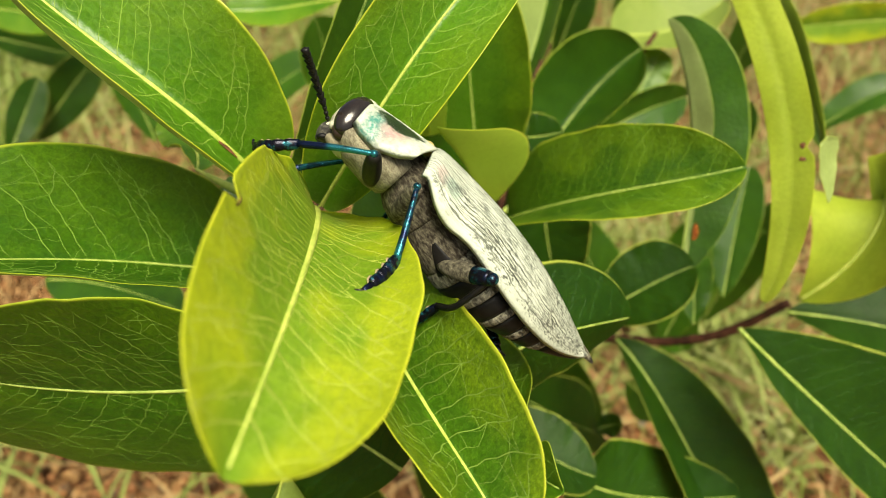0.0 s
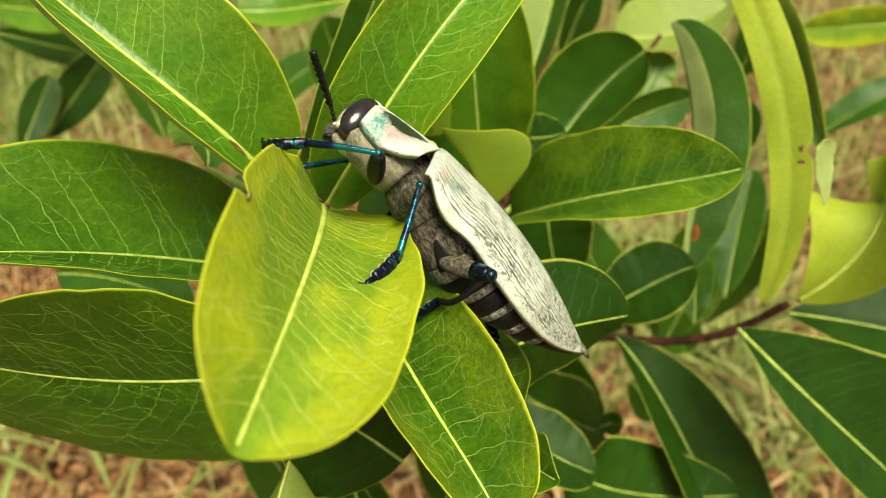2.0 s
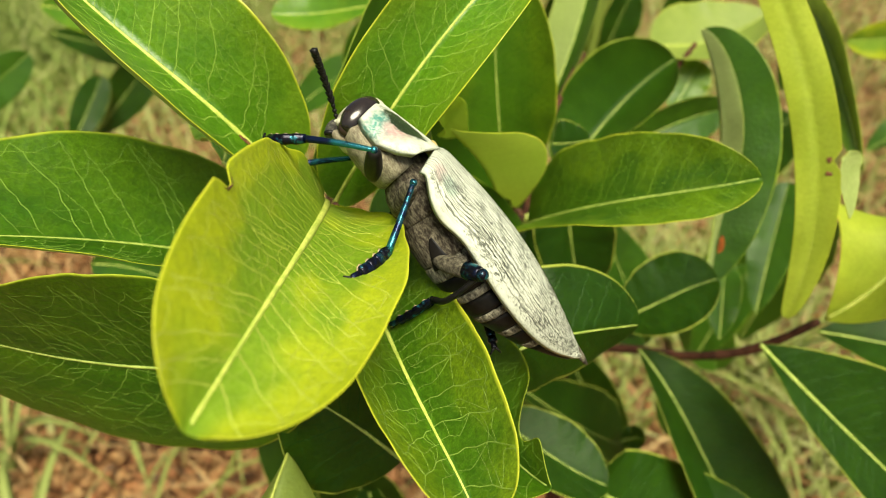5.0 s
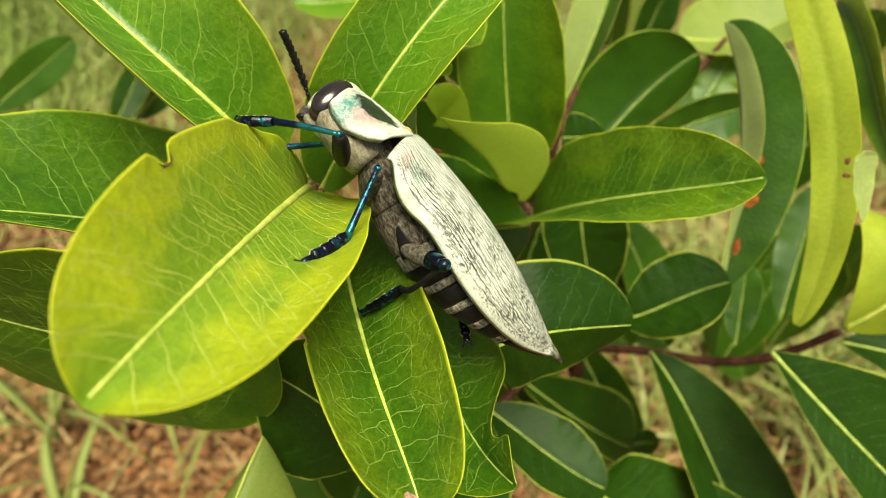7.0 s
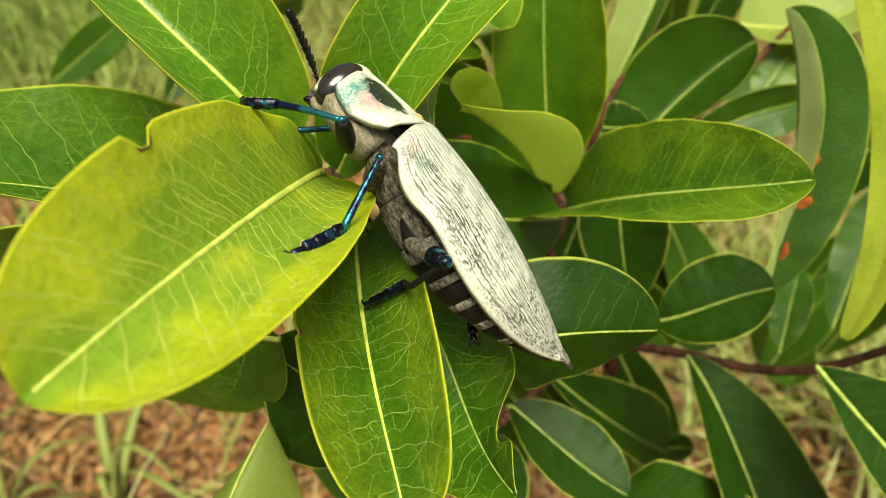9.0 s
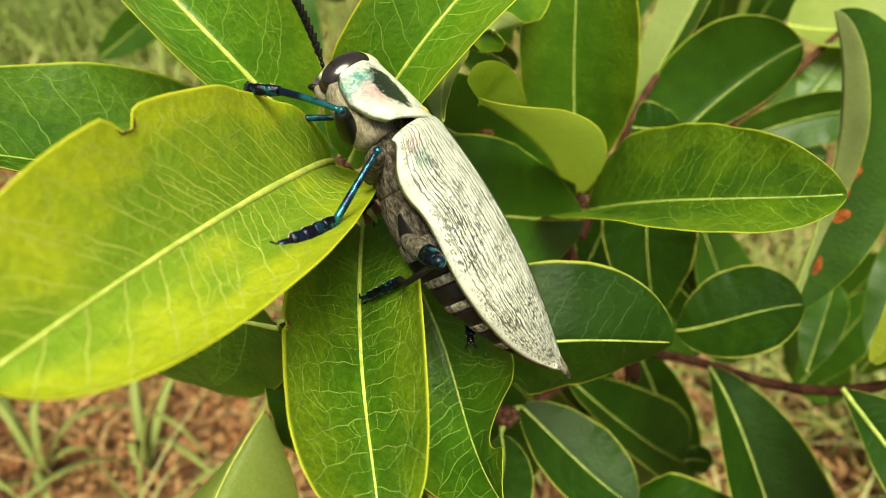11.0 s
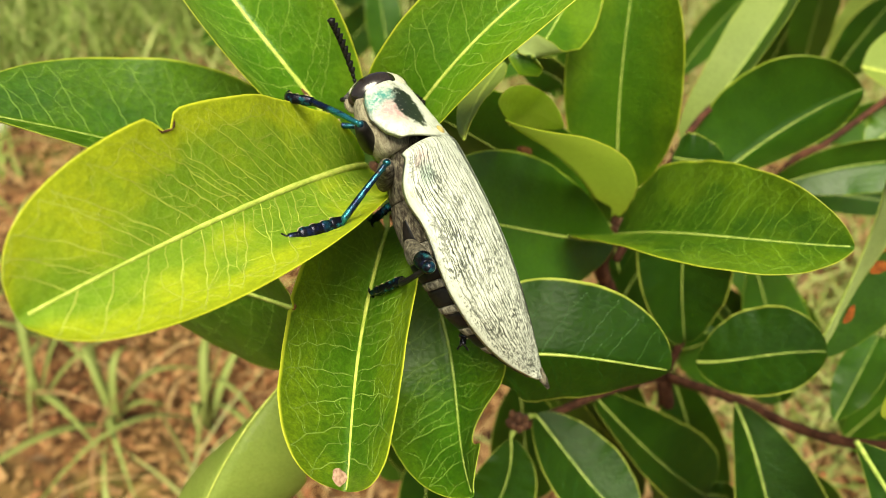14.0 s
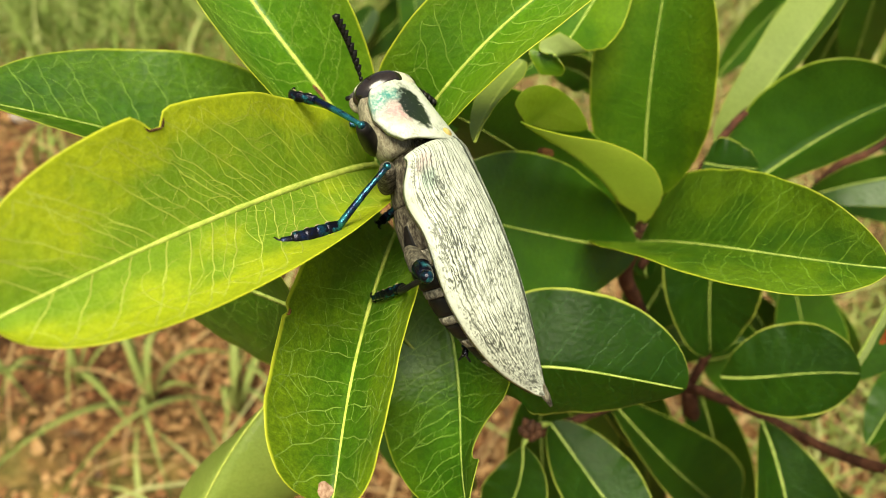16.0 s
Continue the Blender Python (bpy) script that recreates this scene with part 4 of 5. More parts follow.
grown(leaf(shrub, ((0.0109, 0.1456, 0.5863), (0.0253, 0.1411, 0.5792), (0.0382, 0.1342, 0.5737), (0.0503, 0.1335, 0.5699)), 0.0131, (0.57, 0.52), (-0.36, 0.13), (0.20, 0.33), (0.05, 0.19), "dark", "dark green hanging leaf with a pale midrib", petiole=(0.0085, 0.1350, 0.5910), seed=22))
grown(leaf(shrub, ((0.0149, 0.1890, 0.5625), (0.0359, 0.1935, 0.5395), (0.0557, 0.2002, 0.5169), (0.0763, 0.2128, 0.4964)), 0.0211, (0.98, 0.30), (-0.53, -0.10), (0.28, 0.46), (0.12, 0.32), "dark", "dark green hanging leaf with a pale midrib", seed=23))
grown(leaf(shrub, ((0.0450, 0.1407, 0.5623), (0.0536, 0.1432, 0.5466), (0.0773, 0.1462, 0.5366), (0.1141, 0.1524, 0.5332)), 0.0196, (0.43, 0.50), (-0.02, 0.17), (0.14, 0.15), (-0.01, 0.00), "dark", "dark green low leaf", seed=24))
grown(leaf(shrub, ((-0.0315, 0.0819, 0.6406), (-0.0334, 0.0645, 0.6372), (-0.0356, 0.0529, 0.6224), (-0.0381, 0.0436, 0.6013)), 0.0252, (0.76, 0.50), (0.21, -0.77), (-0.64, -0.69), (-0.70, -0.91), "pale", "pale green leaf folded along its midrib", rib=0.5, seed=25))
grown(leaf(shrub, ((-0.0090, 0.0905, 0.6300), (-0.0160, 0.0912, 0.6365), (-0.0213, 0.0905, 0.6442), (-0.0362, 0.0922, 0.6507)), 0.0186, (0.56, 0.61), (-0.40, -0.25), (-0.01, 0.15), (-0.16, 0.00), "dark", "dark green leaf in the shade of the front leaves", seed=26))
grown(leaf(shrub, ((0.0110, 0.1930, 0.6343), (0.0080, 0.1689, 0.6666), (0.0014, 0.1449, 0.6821), (-0.0018, 0.1301, 0.6934)), 0.0179, (0.74, 0.60), (-0.40, -0.70), (0.00, 0.26), (0.00, 0.07), "sheer", "yellow-green leaf curled into a trough", flip=True, rib=0.5, halves=(0.03, 1.0), wave=0.0002, petiole=(0.0150, 0.1880, 0.6340), seed=27))
grown(leaf(shrub, ((-0.0002, 0.1694, 0.6756), (-0.0046, 0.1523, 0.6859), (-0.0010, 0.1423, 0.6924), (-0.0055, 0.1353, 0.6950)), 0.0055, (0.66, 0.55), (0.02, 0.57), (0.01, 0.00), (-0.23, -0.19), "sheer", "pale far half of the curled leaf", rib=0.2, wave=0.0003, seed=28))
grown(leaf(shrub, ((0.1159, 0.1671, 0.6178), (0.1336, 0.1619, 0.6412), (0.1364, 0.1766, 0.6535), (0.1421, 0.1850, 0.6462)), 0.0248, (0.86, 0.43), (-0.26, -0.84), (0.42, 0.65), (0.20, 0.37), "bright", "yellow leaf seen from below, curled at the tip", flip=True, seed=29))
grown(leaf(shrub, ((0.0942, 0.1388, 0.6712), (0.0924, 0.1435, 0.6795), (0.0919, 0.1451, 0.6843), (0.0916, 0.1446, 0.6859)), 0.0034, (0.74, 0.49), (0.80, 0.00), (0.15, 0.15), (0.00, 0.00), "pale", "pale turned-up tip of a curled leaf", flip=True, rib=0.15, wave=0.0002, seed=30))
grown(leaf(shrub, ((0.2619, 0.3630, 0.6581), (0.2384, 0.3662, 0.6552), (0.2154, 0.3679, 0.6519), (0.1925, 0.3685, 0.6506)), 0.0112, (0.74, 0.50), (-0.17, -0.03), (0.12, 0.24), (-0.02, 0.06), "bright", "pale yellow-green leaf lying level", seed=31))
grown(leaf(shrub, ((0.1312, 0.2050, 0.6521), (0.1217, 0.2248, 0.6805), (0.1200, 0.2487, 0.6945), (0.1237, 0.2738, 0.6892)), 0.0092, (0.72, 0.47), (-0.28, 0.02), (0.15, 0.35), (0.00, 0.92), "lush", "green leaf half hidden by the long pale one", seed=32))
grown(leaf(shrub, ((0.0235, 0.2448, 0.6436), (0.0386, 0.2591, 0.6795), (0.0459, 0.2862, 0.6989), (0.0443, 0.3254, 0.7040)), 0.0126, (0.44, 0.53), (-0.35, -0.07), (0.45, 0.70), (0.21, 0.40), "folded", "green leaf with one pale half folded over", turned=1, seed=33))
grown(leaf(shrub, ((0.0735, 0.2964, 0.6661), (0.0942, 0.3038, 0.6619), (0.1127, 0.3093, 0.6647), (0.1279, 0.3164, 0.6765)), 0.0213, (0.40, 0.52), (-0.56, 0.08), (0.14, 0.53), (-0.01, 0.28), "pale", "yellowish leaf lit from above", seed=34))
grown(leaf(shrub, ((0.0558, 0.2482, 0.6320), (0.0765, 0.2584, 0.6442), (0.0920, 0.2646, 0.6459), (0.1032, 0.2693, 0.6476)), 0.0107, (0.58, 0.50), (0.18, 0.30), (0.40, 0.27), (0.19, 0.08), "green", "dark green leaf with a pale midrib", seed=35))
grown(leaf(shrub, ((0.0843, 0.2788, 0.6408), (0.0884, 0.2840, 0.6472), (0.0925, 0.2891, 0.6535), (0.0966, 0.2942, 0.6599)), 0.0090, (0.70, 0.50), (0.00, 0.00), (0.15, 0.15), (0.00, 0.00), "lush", "small yellow-green leaf", seed=36))
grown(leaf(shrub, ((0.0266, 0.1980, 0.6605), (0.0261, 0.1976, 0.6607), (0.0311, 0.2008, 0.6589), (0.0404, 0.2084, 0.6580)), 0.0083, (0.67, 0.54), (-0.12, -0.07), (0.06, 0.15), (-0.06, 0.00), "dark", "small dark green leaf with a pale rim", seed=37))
grown(leaf(shrub, ((0.0970, 0.1928, 0.5850), (0.0998, 0.2045, 0.5895), (0.1024, 0.2161, 0.5937), (0.1049, 0.2276, 0.5978)), 0.0070, (0.70, 0.50), (0.00, 0.00), (0.15, 0.15), (0.00, 0.00), "green", "small green leaf near the twig", seed=38))
grown(leaf(shrub, ((0.1281, 0.2354, 0.5643), (0.1321, 0.2482, 0.5811), (0.1360, 0.2603, 0.5973), (0.1406, 0.2714, 0.6130)), 0.0104, (0.74, 0.48), (-0.09, 0.00), (0.15, 0.21), (0.00, 0.05), "green", "green leaf in the background", seed=39))
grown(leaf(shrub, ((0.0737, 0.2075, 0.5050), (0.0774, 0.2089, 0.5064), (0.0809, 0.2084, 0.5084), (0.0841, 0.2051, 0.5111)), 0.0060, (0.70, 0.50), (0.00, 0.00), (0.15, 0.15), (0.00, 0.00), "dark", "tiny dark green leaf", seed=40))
grown(leaf(shrub, ((-0.0407, 0.2693, 0.6866), (-0.0592, 0.2778, 0.6831), (-0.0741, 0.2794, 0.6777), (-0.0907, 0.2729, 0.6809)), 0.0106, (0.78, 0.52), (0.41, -0.07), (0.44, 0.15), (0.21, 0.00), "mid", "green leaf in the background", seed=41))
grown(leaf(shrub, ((-0.0383, 0.1387, 0.6709), (-0.0305, 0.1551, 0.6892), (-0.0210, 0.1728, 0.7072), (-0.0138, 0.1913, 0.7264)), 0.0116, (0.62, 0.51), (0.41, 0.12), (0.44, 0.15), (0.21, 0.00), "green", "dark green leaf half hidden by the one behind the head", petiole=(-0.0285, 0.1185, 0.6755), seed=42))
grown(leaf(shrub, ((-0.0549, 0.1281, 0.6841), (-0.0569, 0.1381, 0.6844), (-0.0622, 0.1445, 0.6845), (-0.0696, 0.1493, 0.6875)), 0.0061, (0.70, 0.50), (0.04, -0.02), (0.18, 0.15), (0.02, 0.00), "mid", "small green leaf below a larger one", petiole=(-0.0285, 0.1185, 0.6755), seed=43))
grown(leaf(shrub, ((-0.0060, 0.1540, 0.6993), (-0.0085, 0.1644, 0.6954), (-0.0076, 0.1796, 0.7046), (-0.0067, 0.1969, 0.7160)), 0.0111, (0.46, 0.62), (-0.14, -0.07), (0.15, 0.25), (0.00, 0.07), "lush", "pale green leaf with a rounded side", seed=44))
grown(leaf(shrub, ((-0.0041, 0.1148, 0.6954), (-0.0108, 0.1309, 0.6948), (-0.0130, 0.1419, 0.6940), (-0.0115, 0.1499, 0.6986)), 0.0040, (0.71, 0.50), (-0.27, 0.05), (0.15, 0.34), (0.00, 0.14), "pale", "narrow pale leaf seen from the side", wave=0.0002, seed=45))
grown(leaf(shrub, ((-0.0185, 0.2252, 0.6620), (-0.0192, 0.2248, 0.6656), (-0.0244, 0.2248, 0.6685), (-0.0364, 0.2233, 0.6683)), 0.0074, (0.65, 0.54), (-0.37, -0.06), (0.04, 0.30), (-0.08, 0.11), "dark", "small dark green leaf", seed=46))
grown(leaf(shrub, ((-0.3623, 0.5024, 0.6015), (-0.3296, 0.4986, 0.5958), (-0.2969, 0.4948, 0.5900), (-0.2642, 0.4910, 0.5843)), 0.0130, (0.70, 0.50), (0.00, 0.00), (0.15, 0.15), (0.00, 0.00), "dark", "dark green leaf far behind", fine=False, seed=47))
grown(leaf(shrub, ((-0.3178, 0.4559, 0.5338), (-0.3022, 0.4688, 0.5524), (-0.2865, 0.4818, 0.5710), (-0.2708, 0.4947, 0.5896)), 0.0170, (0.70, 0.50), (0.00, 0.00), (0.15, 0.15), (0.00, 0.00), "dark", "dark green leaf far behind", fine=False, seed=48))
grown(leaf(shrub, ((-0.3616, 0.3638, 0.5749), (-0.3439, 0.3766, 0.5889), (-0.3261, 0.3894, 0.6028), (-0.3084, 0.4022, 0.6167)), 0.0140, (0.70, 0.50), (0.00, 0.00), (0.15, 0.15), (0.00, 0.00), "green", "green leaf far behind", fine=False, seed=49))
grown(leaf(shrub, ((-0.3342, 0.4632, 0.6325), (-0.3106, 0.4620, 0.6306), (-0.2871, 0.4607, 0.6286), (-0.2636, 0.4595, 0.6266)), 0.0150, (0.70, 0.50), (0.00, 0.00), (0.15, 0.15), (0.00, 0.00), "mid", "green leaf far behind", fine=False, seed=50))
grown(leaf(shrub, ((-0.3086, 0.4133, 0.5443), (-0.3065, 0.4304, 0.5564), (-0.3045, 0.4474, 0.5686), (-0.3024, 0.4644, 0.5807)), 0.0120, (0.70, 0.50), (0.00, 0.00), (0.15, 0.15), (0.00, 0.00), "dark", "dark green leaf far behind", fine=False, seed=51))

grown(leaf(shrub, ((-0.0395, 0.1300, 0.6680), (-0.0430, 0.1325, 0.6720), (-0.0470, 0.1345, 0.6750), (-0.0510, 0.1370, 0.6780)), 0.0075, (0.70, 0.50), (0.10, 0.00), (0.15, 0.15), (0.00, 0.00), "green", "small green leaf behind the front whorl", petiole=(-0.0285, 0.1185, 0.6755), seed=52))


def woody(points, radii, material, label, name="branch"):
    bm = bmesh.new()
    path = smooth_path(points, 8)
    knots = np.linspace(0, 1, len(radii))
    rad = [float(np.interp(i / (len(path) - 1), knots, radii)) * (1 + 0.14 * noise.noise(path[i] * 160)) for i in range(len(path))]
    tube(bm, path, rad, 12)
    return grown(part(name, bm, material, shrub, label))


woody([(0.0085, 0.1350, 0.5900), (0.012, 0.150, 0.580), (0.024, 0.190, 0.560), (0.042, 0.228, 0.543)], [0.0015, 0.0015, 0.0016, 0.0018], BARK, "red-brown twig below the lower whorl")
woody([(0.042, 0.228, 0.543), (0.068, 0.216, 0.556), (0.093, 0.201, 0.568), (0.111, 0.192, 0.582), (0.1263, 0.1868, 0.601)], [0.0021, 0.0019, 0.0018, 0.0018, 0.0014], BARK, "red-brown twig with rough bark")
woody([(0.015, 0.188, 0.636), (0.013, 0.191, 0.618), (0.018, 0.199, 0.600), (0.034, 0.222, 0.550), (0.042, 0.228, 0.543)], [0.0030, 0.0026, 0.0024, 0.0026, 0.003], BARK, "red-brown twig below a whorl of leaves")
woody([(-0.0285, 0.1185, 0.678), (-0.020, 0.130, 0.652), (0.004, 0.175, 0.590), (0.042, 0.228, 0.543)], [0.0026, 0.0026, 0.0026, 0.003], BARK, "red-brown twig below the front whorl")
woody([(0.0165, 0.1960, 0.6180), (0.0205, 0.2050, 0.6340), (0.0275, 0.2195, 0.6615), (0.0335, 0.2400, 0.6665), (0.0410, 0.2630, 0.6710)], [0.0016, 0.0014, 0.0012, 0.0011, 0.0010], BARK, "dark brown twig between two leaves")
woody([(0.0420, 0.2280, 0.5430), (0.0500, 0.2450, 0.6050), (0.0600, 0.2620, 0.6360), (0.0695, 0.2700, 0.6440), (0.0820, 0.2830, 0.6570), (0.0920, 0.2920, 0.6680)], [0.0020, 0.0017, 0.0014, 0.0013, 0.0012, 0.0010], BARK, "red-brown twig below a broad leaf")
woody([(0.042, 0.228, 0.543), (0.06, 0.27, 0.42), (0.055, 0.30, 0.2), (0.06, 0.30, -0.02)], [0.0035, 0.005, 0.007, 0.010], BARK, "brown main stem", "stem")
for spot, size in (((0.0085, 0.1350, 0.5925), 0.0026), ((-0.0280, 0.1180, 0.6795), 0.0016), ((0.0150, 0.1875, 0.6370), 0.0028)):
    bm = bmesh.new()
    for k in range(7):
        a = 2 * math.pi * k / 7
        ball(bm, Vector(spot) + Vector((math.cos(a), math.sin(a), 0.3 * math.sin(3 * a))) * size * 0.8, (size * 0.55, size * 0.55, size * 0.9), Matrix.Rotation(a, 3, 'Z') @ Matrix.Rotation(0.5, 3, 'Y'), 10, 8)
    ball(bm, Vector(spot) + Vector((0, 0, size * 0.5)), (size * 0.6, size * 0.6, size * 1.1), None, 12, 9)
    grown(part("bud", bm, BUD, shrub, "brown scaly bud in the middle of a whorl"))

# leaves further back in the shrub, half hidden and out of focus
back = np.random.default_rng(21)

def back_leaf(x, y, z, slope, look_of):
    """A leaf round its middle point, pointing the given way in the plane that faces the open side."""
    a = radians(slope)
    ahead = np.array([math.cos(a) * 0.9, back.uniform(-0.35, 0.35), math.sin(a)])
    ahead = ahead / np.linalg.norm(ahead) * back.uniform(0.028, 0.042)
    mid, sag = np.array([x, y, z]), np.array([0, 0, -back.uniform(0.002, 0.007)])
    q = [tuple(mid - ahead + sag), tuple(mid - ahead * 0.33), tuple(mid + ahead * 0.33), tuple(mid + ahead + sag)]
    kind = {"green": "green leaf further back in the shrub", "dark": "dark green leaf further back in the shrub", "bright": "yellowish leaf further back in the shrub", "pale": "pale green leaf further back in the shrub"}
    return grown(leaf(shrub, q, back.uniform(0.012, 0.018), (0.7, 0.5), (back.uniform(-0.6, 0.6), back.uniform(-0.4, 0.4)), (0.25, 0.25), (0.1, 0.1), look_of, kind[look_of], seed=int(back.integers(1, 9999)), fine=False))


# the "dark" ones carry the shrub's inner shade in their leaf colour
back_leaf(-0.000, 0.472, 0.621, 60, "green")
back_leaf(0.042, 0.471, 0.625, 80, "dark")
back_leaf(0.055, 0.436, 0.643, 95, "green")
back_leaf(0.079, 0.491, 0.625, 85, "pale")
back_leaf(0.099, 0.443, 0.590, 20, "green")
back_leaf(0.093, 0.390, 0.566, 10, "dark")
back_leaf(-0.062, 0.336, 0.638, 100, "green")
back_leaf(-0.176, 0.347, 0.624, 110, "green")
back_leaf(0.079, 0.432, 0.637, 70, "dark")
back_leaf(0.128, 0.466, 0.633, 100, "green")
back_leaf(0.234, 0.509, 0.606, 80, "green")
back_leaf(0.051, 0.268, 0.540, -40, "green")
back_leaf(0.150, 0.332, 0.598, 60, "dark")
back_leaf(0.317, 0.480, 0.564, 30, "green")
back_leaf(0.150, 0.331, 0.526, 75, "green")
back_leaf(0.169, 0.308, 0.527, 80, "green")
back_leaf(0.142, 0.300, 0.515, 70, "green")
back_leaf(0.076, 0.278, 0.554, -60, "green")
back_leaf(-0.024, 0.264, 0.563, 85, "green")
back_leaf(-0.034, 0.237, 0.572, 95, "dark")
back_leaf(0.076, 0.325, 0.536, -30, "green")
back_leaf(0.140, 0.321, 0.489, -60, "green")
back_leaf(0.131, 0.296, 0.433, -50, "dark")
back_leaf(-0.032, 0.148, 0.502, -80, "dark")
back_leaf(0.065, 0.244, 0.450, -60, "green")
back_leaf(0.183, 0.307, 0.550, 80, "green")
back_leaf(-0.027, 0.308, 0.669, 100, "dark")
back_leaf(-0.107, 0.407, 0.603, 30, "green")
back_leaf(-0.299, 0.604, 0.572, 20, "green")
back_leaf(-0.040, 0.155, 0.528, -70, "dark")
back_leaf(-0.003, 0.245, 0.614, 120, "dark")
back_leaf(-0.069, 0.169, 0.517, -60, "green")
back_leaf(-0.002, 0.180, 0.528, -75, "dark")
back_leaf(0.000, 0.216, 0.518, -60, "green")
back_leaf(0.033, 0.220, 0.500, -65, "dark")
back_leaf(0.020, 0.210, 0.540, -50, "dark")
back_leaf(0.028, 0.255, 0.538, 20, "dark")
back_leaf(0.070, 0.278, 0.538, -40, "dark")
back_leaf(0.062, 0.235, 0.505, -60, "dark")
back_leaf(0.0195, 0.246, 0.584, 75, "dark")
back_leaf(0.0330, 0.262, 0.572, 100, "green")
back_leaf(-0.1186, 0.180, 0.6116, 4, "green")

# ---- the beetle: x to its right, y ahead, z up from its back; millimetres below, joined at the middle of the front of the wing cases ----
beetle = thing("beetle", "large jewel beetle with cream waxy wing cases and blue legs", "beetle", pose(-0.00157, 0.10486, 0.70183, 56.674, 27.805, 97.402))
MM = 0.001


def mm(*p):
    return Vector(p) * MM


# the wing cases along their length: half-width and depth of the rim below the seam, in millimetres
KNOT = [0, 0.08, 0.14, 0.21, 0.25, 0.30, 0.37, 0.45, 0.56, 0.68, 0.79, 0.89, 0.97, 1.0]
WIDE = [11.2, 12.2, 12.4, 11.6, 10.9, 11.2, 11.1, 11.0, 10.3, 8.3, 6.1, 3.7, 1.5, 0.7]
DROP = [4.6, 7.0, 8.4, 9.2, 9.0, 8.5, 8.7, 9.1, 9.2, 8.6, 7.3, 5.2, 2.4, 0.7]


def elytron(side):
    """One wing case: arched from the seam to the thin outer rim, long and tapering to a small point."""
    rows, cols = 60, 22
    s = np.linspace(0, 1, rows + 1)
    w, h = np.interp(s, KNOT, WIDE), np.interp(s, KNOT, DROP)
    w, h = np.convolve(np.pad(w, 2, mode="edge"), np.ones(5) / 5, "valid"), np.convolve(np.pad(h, 2, mode="edge"), np.ones(5) / 5, "valid")
    w[-1], h[-1] = 0.9, 0.7
    bend = -2.3 * np.sin(np.pi * 0.86 * s) - 1.1 * (1 - s) ** 2
    bow = 2.65 * np.sin(np.pi * s)
    bm = bmesh.new()
    uv = bm.loops.layers.uv.new("rel")
    data, grid = {}, []
    for off in (0.0, 0.55):
        sheet = []
        for i in range(rows + 1):
            line = []
            for j in range(cols + 1):
                th = math.pi / 2 * j / cols
                x = side * (0.06 + (w[i] - off * 0.6) * math.sin(th) ** 1.338) + bend[i]
                z = bow[i] - h[i] * (1 - math.cos(th)) - off
                front = (1.0 * math.sin(th) ** 2 + 1.2 * (j / cols) ** 3) * (1 - s[i]) ** 4      # rounded shoulder
                z -= 0.9 * math.exp(-s[i] / 0.018)
                groove = 0.10 * math.cos(j * 2 * math.pi / 4.4) * min(1, 4 * (1 - s[i])) * (off == 0)
                vert = bm.verts.new(mm(x, -47.35 * s[i] - front, z + groove))
                data[vert] = (s[i], j / cols)
                line.append(vert)
            sheet.append(line)
        grid.append(sheet)

    def face(vs):
        f = bm.faces.new(vs if side < 0 else vs[::-1])
        for loop in f.loops:
            loop[uv].uv = data[loop.vert]
    A, B = grid
    for i in range(rows):
        for j in range(cols):
            face((A[i][j], A[i][j + 1], A[i + 1][j + 1], A[i + 1][j])), face((B[i][j], B[i + 1][j], B[i + 1][j + 1], B[i][j + 1]))
        for j in (0, cols):
            ring = (A[i][j], A[i + 1][j], B[i + 1][j], B[i][j])
            face(ring if j == 0 else ring[::-1])
    for j in range(cols):
        face((A[0][j + 1], A[0][j], B[0][j], B[0][j + 1])), face((A[rows][j], A[rows][j + 1], B[rows][j + 1], B[rows][j]))
    return part("elytron", bm, ELYTRA, beetle, "cream wing case with fine dark lengthwise wear lines")


elytron(-1), elytron(1)
bm = bmesh.new()
tube(bm, [mm(-1.4, -45.5, -0.4), mm(-0.7, -47.8, -0.3), mm(-0.1, -49.8, -0.2)], [0.9 * MM, 0.8 * MM, 0.35 * MM], 10, 0.7)
part("tail_tip", bm, THIGH, beetle, "dark pointed end of the abdomen")


